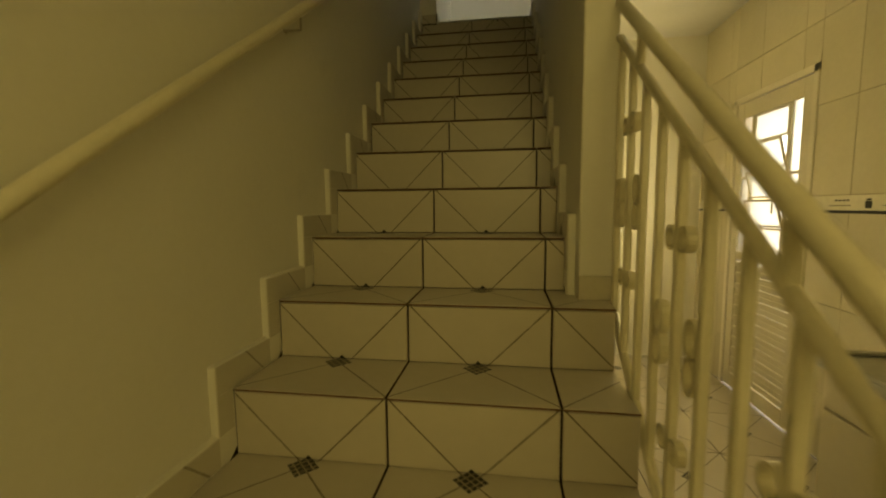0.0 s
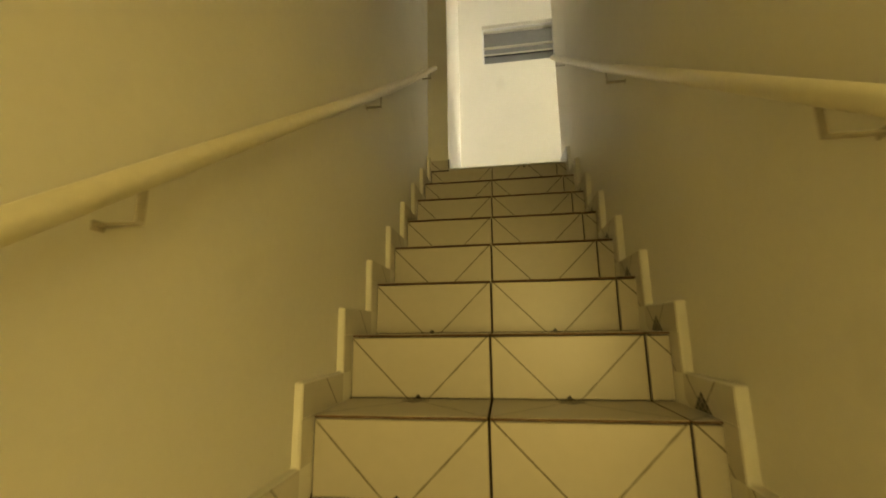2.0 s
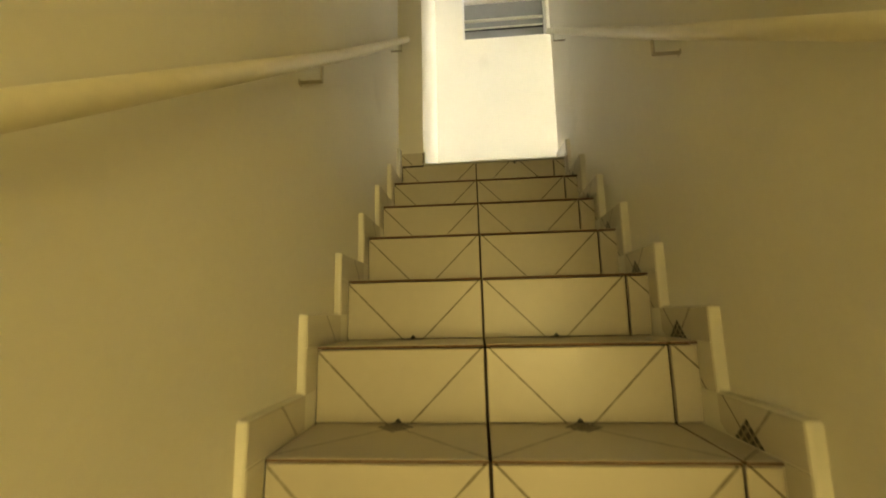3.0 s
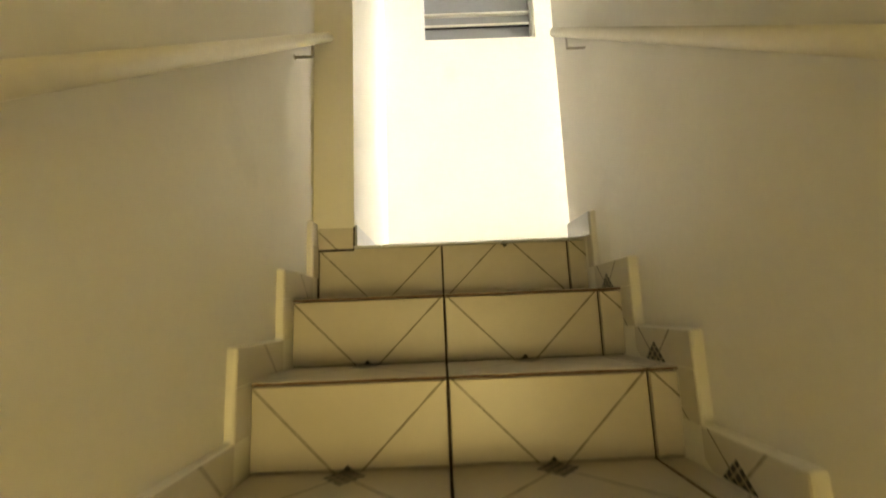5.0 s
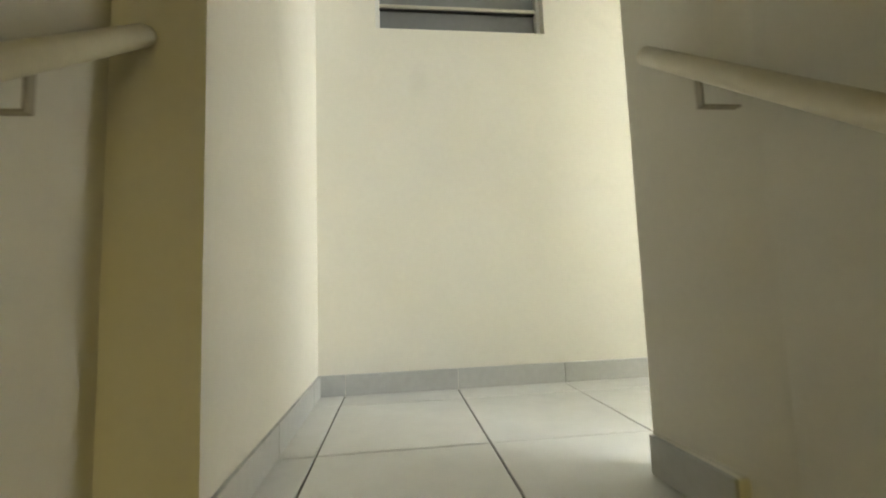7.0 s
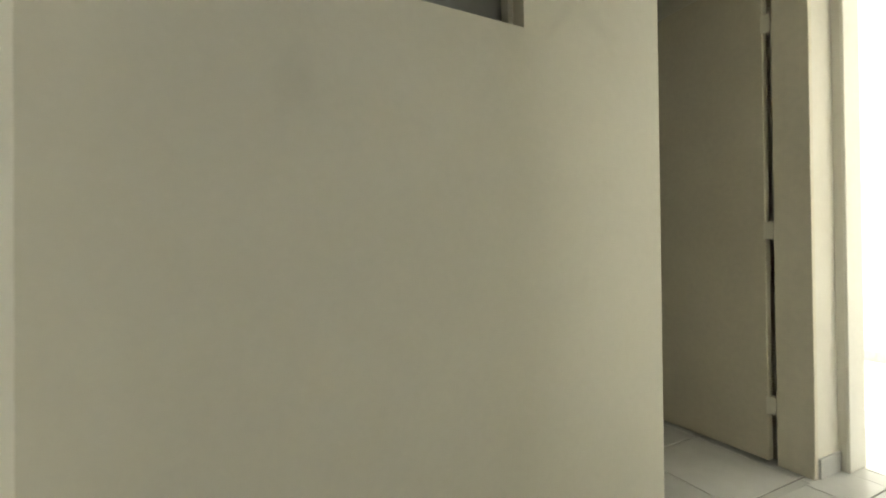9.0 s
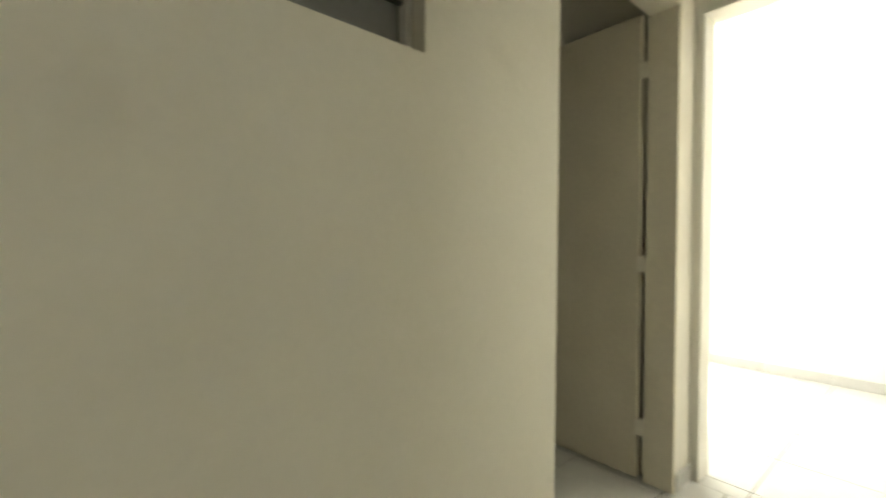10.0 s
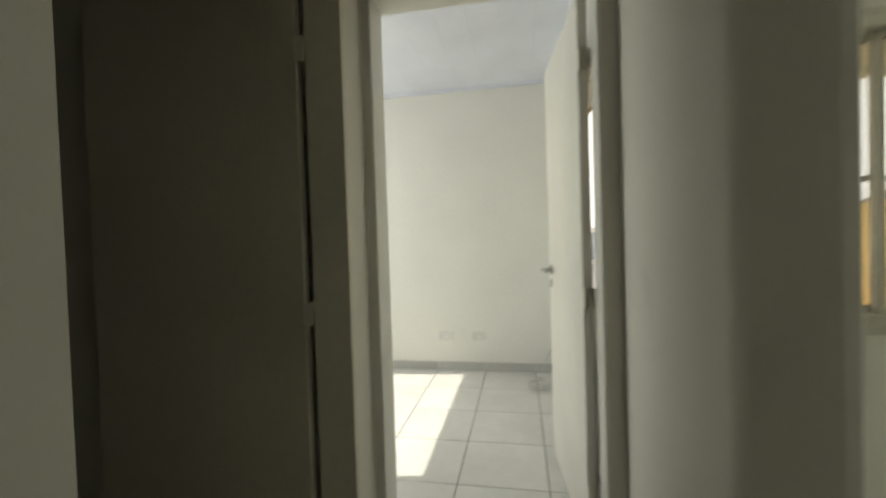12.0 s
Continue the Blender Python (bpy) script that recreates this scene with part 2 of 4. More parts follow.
bmesh.ops.bevel(bm, geom=[e for v in (low[0], low[2], low[3], low[4]) for e in v.link_edges if abs(e.verts[0].co.z - e.verts[1].co.z) > 1], offset=0.007, segments=3, affect="EDGES", profile=0.5)
structure("wall_stair_right", bm, WALL, "cream painted plaster wall between stairs and kitchen", "wall")
# back wall with the high louvre opening and the bathroom doorway
W0, W1, WZ0, WZ1 = -0.068, 0.630, TOP + 1.418, TOP + 1.838
B0, B1, BH = 1.107, 1.954, 2.035
YB2 = Y_BACK + 0.125
structure("wall_back", boxes(
    (-0.60, W0, Y_BACK, YB2, GROUND, UP), (W1, B0, Y_BACK, YB2, GROUND, UP), (B1, 2.112, Y_BACK, YB2, GROUND, UP),
    (W0, W1, Y_BACK, YB2, GROUND, WZ0), (W0, W1, Y_BACK, YB2, WZ1, UP), (B0, B1, Y_BACK, YB2, TOP + BH, UP), (B0, B1, Y_BACK, YB2, GROUND, TOP - 0.02)),
    WALL, "cream painted wall at the head of the stairs", "wall")
# wall with the bedroom doorway, and the window of the side room in the same line
D0, D1, DH = 3.066, 3.838, 2.032
F0, F1 = 2.112, 2.232
E0, E1 = 2.294, 2.42
V0, V1, VZ0, VZ1 = 1.50, 2.80, TOP + 0.845, TOP + 1.845
structure("wall_bedroom_front", boxes(
    (F0, F1, D1, 6.0, TOP - 0.02, UP), (F0, F1, D0, D1, TOP + DH, UP), (F0, F1, 3.012, D0, TOP - 0.02, UP)),
    WALL, "cream painted wall around the bedroom doorway", "wall")
structure("wall_side_window", boxes(
    (E0, E1, 0.2, V0, TOP - 0.02, UP), (E0, E1, V1, 2.92, TOP - 0.02, UP), (E0, E1, V0, V1, TOP - 0.02, VZ0), (E0, E1, V0, V1, VZ1, UP)),
    WALL, "cream painted wall around the barred window", "wall")
bm = bmesh.new()
foot = [(1.405, 3.012), (1.300, 2.938), (1.290, 2.925), (1.297, 2.918), (E1, 2.918), (E1, 3.012)]
low, high = [bm.verts.new((x, y, TOP - 0.02)) for x, y in foot], [bm.verts.new((x, y, UP)) for x, y in foot]
bm.faces.new(low), bm.faces.new(high)
for k in range(6):
    bm.faces.new((low[k], low[(k + 1) % 6], high[(k + 1) % 6], high[k]))
bmesh.ops.recalc_face_normals(bm, faces=bm.faces)
bmesh.ops.bevel(bm, geom=[e for e in low[0].link_edges if abs(e.verts[0].co.z - e.verts[1].co.z) > 1], offset=0.03, segments=5, affect="EDGES", profile=0.5)
structure("wall_hall_right", bm, WALL, "cream painted wall between hall and side room", "wall")
structure("wall_side_room", box(0.632, E1, 0.08, 0.2, TOP - 0.02, UP), WALL, "cream painted rear wall of the side room", "wall")
# bedroom
G0, G1, GZ0, GZ1 = 2.44, 3.54, TOP + 0.84, TOP + 1.90
H0, H1, HZ0, HZ1 = 2.47, 4.10, TOP + 0.95, TOP + 2.10
structure("wall_bedroom_right", boxes(
    (E1, G0, 2.92, 3.012, TOP - 0.02, UP), (G1, 4.5, 2.92, 3.012, TOP - 0.02, UP), (G0, G1, 2.92, 3.012, TOP - 0.02, GZ0), (G0, G1, 2.92, 3.012, GZ1, UP)),
    WHITE_WALL, "white painted bedroom wall with a window", "wall")
structure("wall_bedroom_far", box(4.365, 4.5, 3.012, 5.9, TOP - 0.02, UP), WHITE_WALL, "white painted far wall of the empty bedroom", "wall")
structure("wall_bedroom_left", boxes((F1, H0, 5.9, 6.0, TOP - 0.02, UP), (H1, 4.5, 5.9, 6.0, TOP - 0.02, UP), (H0, H1, 5.9, 6.0, TOP - 0.02, HZ0), (H0, H1, 5.9, 6.0, HZ1, UP)), WHITE_WALL, "white painted bedroom side wall", "wall")
# bathroom
structure("wall_bathroom", boxes((2.0, F0, YB2, 6.0, TOP - 0.02, UP), (-0.6, 2.0, 5.6, 5.72, TOP - 0.02, UP), (-0.6, -0.48, YB2, 5.6, TOP - 0.02, UP)),
    WALL, "cream wall of the unlit bathroom", "wall")
# kitchen and the space behind the start
KD0, KD1, KDH = 1.58, 2.34, 1.89
structure("wall_kitchen_right", boxes(
    (X_KIT, X_KIT + 0.13, Y_REAR, KD0, GROUND, LOW), (X_KIT, X_KIT + 0.13, KD1, Y_KIT, GROUND, LOW), (X_KIT, X_KIT + 0.13, KD0, KD1, GROUND + KDH, LOW)),
    KITCHEN_GROUT, "tiled kitchen wall with the outside door", "wall")
structure("wall_kitchen_far", boxes((0.632, 1.47, Y_KIT, Y_KIT + 0.12, GROUND, LOW), (1.53, X_KIT + 0.13, Y_KIT, Y_KIT + 0.12, GROUND, LOW), (1.47, 1.53, Y_KIT, Y_KIT + 0.12, GROUND + 1.71, LOW)),
    WALL, "cream painted far kitchen wall", "wall")
structure("wall_rear", box(-0.6, X_KIT + 0.13, Y_REAR - 0.12, Y_REAR, GROUND, LOW), WALL, "cream painted wall at the foot of the room", "wall")
structure("ceiling_kitchen", boxes((0.632, X_KIT + 0.13, Y_REAR, Y_KIT + 0.12, LOW, TOP - 0.02), (X_LEFT, 0.632, Y_REAR, -0.9, LOW, TOP - 0.02)), CEIL, "plain white kitchen ceiling", "ceiling")
structure("wall_stairwell_rear", box(X_LEFT, 0.632, -1.03, -0.9, TOP - 0.02, UP), WALL, "cream painted stairwell wall", "wall")
structure("wall_stairwell_right", box(0.505, 0.632, -0.9, 0.605, LOW, UP), WALL, "cream painted stairwell wall above the railing", "wall")
structure("ceiling_upper", boxes((-0.6, E0, -1.03, 6.0, UP, UP + 0.1)), CEIL, "plain white upper ceiling", "ceiling")
CEIL_BED = TOP + 2.49


def lined_ceiling(name, x0, x1, y0, y1, z, step, label, gap=0.002, along="x", mat=PVC):
    """A ceiling of tongue-and-groove strips."""
    bm = bmesh.new()
    a, stop = (y0, y1) if along == "x" else (x0, x1)
    while a < stop - 0.01:
        b = min(a + step, stop)
        if along == "x":
            add_box(bm, x0, x1, a + gap, b - gap, z, z + 0.012)
        else:
            add_box(bm, a + gap, b - gap, y0, y1, z, z + 0.012)
        a += step
    add_box(bm, x0, x1, y0, y1, z + 0.006, z + 0.05)
    return structure(name, bm, mat, label, "ceiling")


lined_ceiling("ceiling_bedroom", F1, 4.365, 3.012, 5.9, CEIL_BED, 0.20, "glossy white plastic strip ceiling", 0.0006)
lined_ceiling("ceiling_side_room", 0.632, E0, 0.2, 2.918, TOP + 2.09, 0.20, "cream plastic strip ceiling of the side room", 0.002, "y", CREAM_PVC)
structure("trim_bedroom_ceiling", boxes((4.34, 4.365, 3.012, 5.9, CEIL_BED - 0.03, CEIL_BED), (F1, 4.34, 3.012, 3.037, CEIL_BED - 0.03, CEIL_BED)), PVC, "white plastic ceiling trim", "trim")
structure("trim_side_ceiling", boxes((E0 - 0.03, E0, 0.2, 2.918, TOP + 2.05, TOP + 2.09)), PVC, "white plastic ceiling trim", "trim")


# ---- stairs ----
TW = 0.431
stairs = empty("stairs", Matrix(), "steep straight stairs faced with patterned cream tiles", "stairs", kind="structure")
for s in range(-2, 12):
    right = 0.607 if s <= 2 else X_RIGHT
    part("step", box(X_LEFT, right, s * TREAD + 0.012, (s + 1) * TREAD + (0.0118 if s < 11 else 0.010), GROUND if s < 3 else (s - 4) * RISE, s * RISE - 0.010), GROUT, stairs)
part("step", box(X_LEFT, X_RIGHT, 12 * TREAD + 0.0105, 12 * TREAD + 0.06, 11 * RISE - 0.02, TOP - 0.010), GROUT, stairs)
tile_meshes = {}


def tile_piece(name, parent, mat, u0, u1, v0, v1, m, thick=0.010, edge=0.0022, body=None):
    """One tile as a bevelled slab in its own plane; alike slabs share a mesh."""
    key = (name, mat.name, round(u0, 4), round(u1, 4), round(v0, 4), round(v1, 4), thick)
    if key not in tile_meshes:
        me = bpy.data.meshes.new(name)
        e = edge
        lo = [(u0, v0), (u1, v0), (u1, v1), (u0, v1)]
        hi = [(u0 + e, v0 + e), (u1 - e, v0 + e), (u1 - e, v1 - e), (u0 + e, v1 - e)]
        verts = [(u, v, -thick) for u, v in lo] + [(u, v, -e) for u, v in lo] + [(u, v, 0) for u, v in hi]
        faces = [(8, 9, 10, 11), (3, 2, 1, 0)]
        for a in (0, 4):
            for k in range(4):
                faces.append((a + k, a + (k + 1) % 4, a + 4 + (k + 1) % 4, a + 4 + k))
        me.from_pydata(verts, [], faces)
        me.materials.append(mat)
        if body:
            me.materials.append(body)
            for f in me.polygons[1:6]:
                f.material_index = 1
        tile_meshes[key] = me
    ob = new(name, tile_meshes[key])
    ob.parent = parent
    ob.matrix_world = m
    return ob


J = 0.0032
UPRIGHT = Matrix.Rotation(radians(90), 4, "X")
for s in range(-2, 13):
    wide = s <= 2
    for i in range(3):
        x0 = -TW + i * TW
        x1 = x0 + TW if i < 2 else (0.607 if wide else X_RIGHT)
        cx = x0 + TW / 2
        if i == 2 and not wide:
            x1 = F_RIGHT + 0.0005
        u0, u1 = x0 + J - cx, x1 - (J if i < 2 else 0) - cx
        if i == 0:
            u0 = F_LEFT + 0.0025 - cx
        flip = s == 12 and i == 1
        if flip:
            tile_piece("riser_tile", stairs, TILE, u0, u1, -0.034 - RISE + 0.017, -0.0295, Matrix.Translation((cx, s * TREAD, s * RISE + 0.034 - 0.0142)) @ UPRIGHT)
        else:
            tile_piece("riser_tile", stairs, TILE, u0, u1, TW / 2 - RISE + 0.002, TW / 2 - 0.0098, Matrix.Translation((cx, s * TREAD, s * RISE - TW / 2)) @ UPRIGHT)
        if s < 12:
            depth = TREAD + 0.008
            tile_piece("tread_tile", stairs, TILE, u0, u1, -TW / 2 - 0.002, -TW / 2 + depth, Matrix.Translation((cx, s * TREAD + TW / 2, s * RISE)), 0.0065, 0.0014, TILE_BODY)


OVER, RISE_UP = 0.062, 0.078     # how far the skirting stands before the riser and above the tread


def stepped_skirting(name, x, face, first, last, end, label, du=0.0, dv=0.02):
    """Skirting tiles that climb with the steps on a thick plastered bed; x is the wall, face the plane of the tiles."""
    way = 1 if face > x else -1
    thing = empty(name, Matrix.Translation((x, 0, 0)), label, "baseboard", kind="structure")
    turn = Matrix.Rotation(radians(90 * way), 4, "Z") @ UPRIGHT
    lip = 0.0035
    outline = [(first * TREAD - OVER - lip, (first - 1) * RISE - 0.03)]
    for s in range(first, last + 1):
        outline.append((s * TREAD - OVER - lip, s * RISE + RISE_UP + lip))
        outline.append(((s + 1) * TREAD - OVER - lip if s < last else end, s * RISE + RISE_UP + lip))
    outline.append((end, (last - 1) * RISE - 0.03))
    def drift(y, much):
        return -much * max(0.0, min(1.0, (y - 2.94) / 0.146)) if way < 0 else 0.0
    b = bmesh.new()
    near = [b.verts.new((face - way * 0.0012 - x + drift(y, 0.010), y, z)) for y, z in outline]
    back = [b.verts.new((drift(y, 0.026) - way * 0.004, y, z)) for y, z in outline]
    n = len(outline)
    b.faces.new(near), b.faces.new(back)
    for k in range(n):
        b.faces.new((near[k], near[(k + 1) % n], back[(k + 1) % n], back[k]))
    bmesh.ops.recalc_face_normals(b, faces=b.faces)
    soft = [e for e in b.edges if e.verts[0] in near and e.verts[1] in near] + [e for e in b.edges if (e.verts[0] in near) != (e.verts[1] in near)]
    bmesh.ops.bevel(b, geom=soft, offset=0.0065, segments=3, affect="EDGES", profile=0.5, clamp_overlap=True)
    part("plaster_bed", b, WALL, thing, "painted plaster edge behind the tiles")
    for s in range(first, last + 1):
        rows = [(s * TREAD - OVER, s * TREAD - 0.002, (s - 1) * RISE + RISE_UP + 0.001, s * RISE - 0.0005)]
        if s < last:
            rows.append((s * TREAD - OVER, (s + 1) * TREAD - OVER - 0.001, s * RISE + 0.0015, s * RISE + RISE_UP))
        for u0, u1, z0, z1 in rows:
            # pattern carries on from the tile it was cut from
            c = (s + 0.5) * TREAD + du
            m = Matrix.Translation((face + way * 0.0008, c, s * RISE + dv)) @ turn
            p, q = (u0 - c) * way, (u1 - c) * way
            tile_piece("skirting_tile", thing, SKIRT_TILE, min(p, q), max(p, q), z0 - s * RISE - dv, z1 - s * RISE - dv, m, 0.006, 0.0012)
    return thing


stepped_skirting("baseboard_stair_left", X_LEFT, F_LEFT, -2, 12, 2.934, "stepped skirting of cut patterned tiles on the wall", 0.16, -0.14)
stepped_skirting("baseboard_stair_right", X_RIGHT, F_RIGHT, 3, 12, 3.08, "stepped skirting of cut patterned tiles on the wall", -0.035, 0.004)


# ---- floors ----
def tiled_floor(name, x0, x1, y0, y1, z, size, ox, oy, mat, grout, label, inset=0.0):
    base = structure(name, box(x0, x1, y0 + inset, y1, z - 0.24, z - 0.004), grout, label, "floor")
    i0, i1 = math.floor((x0 - ox) / size), math.ceil((x1 - ox) / size)
    j0, j1 = math.floor((y0 - oy) / size), math.ceil((y1 - oy) / size)
    for i in range(i0, i1):
        for j in range(j0, j1):
            a0, a1 = max(x0, ox + i * size + 0.0022), min(x1, ox + (i + 1) * size - 0.0022)
            b0, b1 = max(y0, oy + j * size + 0.0022), min(y1, oy + (j + 1) * size - 0.0022)
            if a1 - a0 < 0.01 or b1 - b0 < 0.01:
                continue
            cx, cy = ox + (i + 0.5) * size, oy + (j + 0.5) * size
            tile_piece("floor_tile", base, mat, a0 - cx, a1 - cx, b0 - cy, b1 - cy, Matrix.Translation((cx, cy, z)), 0.009, 0.0015)
    return base


tiled_floor("floor_landing", -0.300, F0, 2.928, Y_BACK, TOP, 0.415, -0.205, 2.893, PALE, GREY_GROUT, "pale grey glazed floor tiles of the landing", 0.030)
tiled_floor("floor_side_room", 0.632, E0, 0.2, 2.928, TOP, 0.43, 0.2, 0.35, PALE, GREY_GROUT, "pale grey glazed floor tiles of the side room")
tiled_floor("floor_bedroom", F0, 4.365, 3.012, 5.9, TOP, 0.43, 0.918, 2.80, PALE, GREY_GROUT, "pale grey glazed floor tiles of the bedroom")
tiled_floor("floor_bathroom", -0.48, 2.0, Y_BACK, 5.6, TOP - 0.002, 0.40, 0.3, 3.9, PALE, GREY_GROUT, "pale grey bathroom floor tiles")
tiled_floor("floor_kitchen", X_LEFT, X_KIT, Y_REAR, Y_KIT, GROUND, TW, 0.05, 0.1, TILE, GROUT, "patterned cream kitchen floor tiles")


def skirting(name, p, q, z, joints, label, mat=PALE_SKIRT, height=0.075):
    """Straight skirting from p to q (plan points), its face to the left of that way, cut at the given distances."""
    p, q = Vector(p), Vector(q)
    way = (q - p).normalized()
    ang = math.atan2(way.y, way.x)
    thing = empty(name, Matrix.Translation((p.x, p.y, z)) @ Matrix.Rotation(ang, 4, "Z"), label, "baseboard", kind="structure")
    cuts = [0.0, *[j for j in joints if 0.01 < j < (q - p).length - 0.01], (q - p).length]
    for a, b in zip(cuts, cuts[1:]):
        part("skirting_tile", box(a + 0.0012, b - 0.0012, 0.0, 0.010, 0.0, height, 0.0015), mat, thing)
    return thing


skirting("baseboard_landing_back", (B0 - 0.03, Y_BACK), (-0.300, Y_BACK), TOP, [0.449, 0.864, 1.279], "pale grey tile skirting on the landing wall")
skirting("baseboard_landing_left", (-0.300, Y_BACK), (-0.300, 2.94), TOP, [0.13, 0.545], "pale grey tile skirting on the landing wall")
bm = box(F_RIGHT - 0.0045, F_RIGHT + 0.003, 12 * TREAD - OVER, 3.080, TOP + 0.0015, TOP + RISE_UP, 0.0015)
for v in bm.verts:
    v.co.x -= 0.010 * max(0.0, (v.co.y - 2.94) / 0.146)
structure("baseboard_stair_end", bm, PALE_SKIRT, "pale grey tile skirting at the stair wall end", "baseboard")
baseboard_post = empty("baseboard_post", Matrix.Translation((X_LEFT, 2.94, TOP)), "cut patterned tile skirting on the wall return", "baseboard", kind="structure")
tile_piece("skirting_tile", baseboard_post, TILE, -0.189, -0.071, 0.126, 0.2, Matrix.Translation((-0.232, 2.9300, TOP + 0.064 - 0.2)) @ UPRIGHT, 0.0095)
joint = part("joint", boxes((X_LEFT, -0.3005, 2.9325, 2.9398, TOP - 0.0165, TOP - 0.0105), (-0.3025, -0.2975, 2.9315, 2.9398, TOP - 0.0104, TOP + 0.066)), GROUT, baseboard_post, "dark open joint")
joint.matrix_parent_inverse = baseboard_post.matrix_world.inverted()
skirting("baseboard_pier", (F0, Y_BACK), (B1 + 0.004, Y_BACK), TOP, [], "pale grey tile skirting between the doorways")
skirting("baseboard_bedroom_far", (4.365, 3.012), (4.365, 5.9), TOP, [0.218, 0.648, 1.078, 1.508, 1.9, 2.3], "pale grey tile skirting in the bedroom")
skirting("baseboard_bedroom_right", (F1, 3.012), (4.365, 3.012), TOP, [0.4, 0.83, 1.26, 1.69], "pale grey tile skirting in the bedroom")
skirting("baseboard_hall_right", (F0, 3.012), (1.44, 3.012), TOP, [0.43, 0.86], "pale grey tile skirting in the hall")
skirting("baseboard_stair_wall_foot", (0.622, 0.6045), (X_RIGHT, 0.6045), 2 * RISE, [], "cut tile skirting at the wall end", mat=SKIRT)


# ---- outdoors ----
ground = structure("ground", box(-400, 400, -400, 400, GROUND - 0.6, GROUND - 0.19), CONCRETE, "grey concrete ground around the house", "ground")
BACKDROP = emitter("bright_haze", (1.0, 1.0, 0.99), 1.7)
structure("backdrop", box(170, 172, -420, 160, -10, 160), BACKDROP, "bright hazy white sky at the horizon", "sky")
bm = bmesh.new()
along = Vector((0.985, -0.174, 0.0))
start = Vector((3.95, 0.19, 0.0))
across = Vector((-0.174, -0.985, 0.0)) * 0.15
sections = []
for d, top in ((-0.1, 3.715), (4.0, 3.52), (9.0, 3.28), (16.0, 2.95)):
    p = start + along * d
    sections.append([bm.verts.new(p + Vector((0, 0, GROUND - 0.19))), bm.verts.new(p + across + Vector((0, 0, GROUND - 0.19))), bm.verts.new(p + across + Vector((0, 0, top))), bm.verts.new(p + Vector((0, 0, top)))])
for p, q in zip(sections, sections[1:]):
    for k in range(4):
        bm.faces.new((p[k], p[(k + 1) % 4], q[(k + 1) % 4], q[k]))
bm.faces.new(sections[0]), bm.faces.new(sections[-1])
bmesh.ops.recalc_face_normals(bm, faces=bm.faces)
structure("wall_boundary", bm, OCHRE, "ochre painted boundary wall with a sloping top", "wall")
structure("wall_porch_pillar", box(3.44, 3.80, 0.06, 0.60, GROUND - 0.19, TOP + 2.6, 0.01), YELLOW, "bright yellow painted porch pillar outdoors", "pillar")
eave_bm = bmesh.new()
for k in range(16):
    add_box(eave_bm, E1, 3.25, -0.1 + k * 0.19, 0.085 + k * 0.19, TOP + 1.99, TOP + 2.01, 0.003)
add_box(eave_bm, E1, 3.25, -0.1, 2.9, TOP + 2.012, TOP + 2.05)
add_box(eave_bm, 3.25, 3.29, -0.1, 2.9, TOP + 1.95, TOP + 2.06)
structure("ceiling_eave", eave_bm, material("cream_eave_paint", (0.86, 0.81, 0.60), rough=0.6), "cream boarded eave above the window", "ceiling")


def far_house(name, x, y, w, d, h, mat, label, roof):
    thing = empty(name, pose(x, y, GROUND - 0.19), label, "house", "far houses")
    part("wall", box(-w / 2, w / 2, -d / 2, d / 2, 0, h), mat, thing)
    b = bmesh.new()
    a = [b.verts.new(p) for p in ((-w / 2 - 0.3, -d / 2 - 0.3, h), (w / 2 + 0.3, -d / 2 - 0.3, h), (w / 2 + 0.3, d / 2 + 0.3, h), (-w / 2 - 0.3, d / 2 + 0.3, h))]
    r = [b.verts.new((0, -d / 2 - 0.3, h + 0.9)), b.verts.new((0, d / 2 + 0.3, h + 0.9))]
    for f in ((a[0], a[1], r[0]), (a[2], a[3], r[1]), (a[1], a[2], r[1], r[0]), (a[3], a[0], r[0], r[1]), (a[3], a[2], a[1], a[0])):
        b.faces.new(f)
    part("roof", b, roof, thing)
    win = part("window", box(-w / 2 - 0.02, -w / 2, -0.7, 0.7, h - 1.7, h - 0.6), DARK, thing)
    return thing


FAR_ROOF = material("pale_far_roof", (0.55, 0.50, 0.47), rough=0.9, grain=0.1, scale=1)
PLASTER = material("white_far_plaster", (0.75, 0.75, 0.73), rough=0.9, grain=0.1, scale=2)
far_house("far_house", 14.6, -11.9, 6, 7, 4.85, PLASTER, "neighbouring white house with a dark clay roof", ROOF)
for k in range(9):
    far_house("far_house", 60 + 9 * (k % 3), -55 + 9.5 * k, 7, 7, 3.1 + 0.5 * ((k * 7) % 4), PLASTER, "distant pale house on the skyline", FAR_ROOF)


structure("wall_bedroom_outside", boxes((E1, G0, 2.902, 2.918, TOP - 0.3, UP), (G1, 4.5, 2.902, 2.918, TOP - 0.3, UP), (G0, G1, 2.902, 2.918, TOP - 0.3, GZ0), (G0, G1, 2.902, 2.918, GZ1, UP)), OCHRE, "ochre painted outer face of the bedroom wall", "wall")


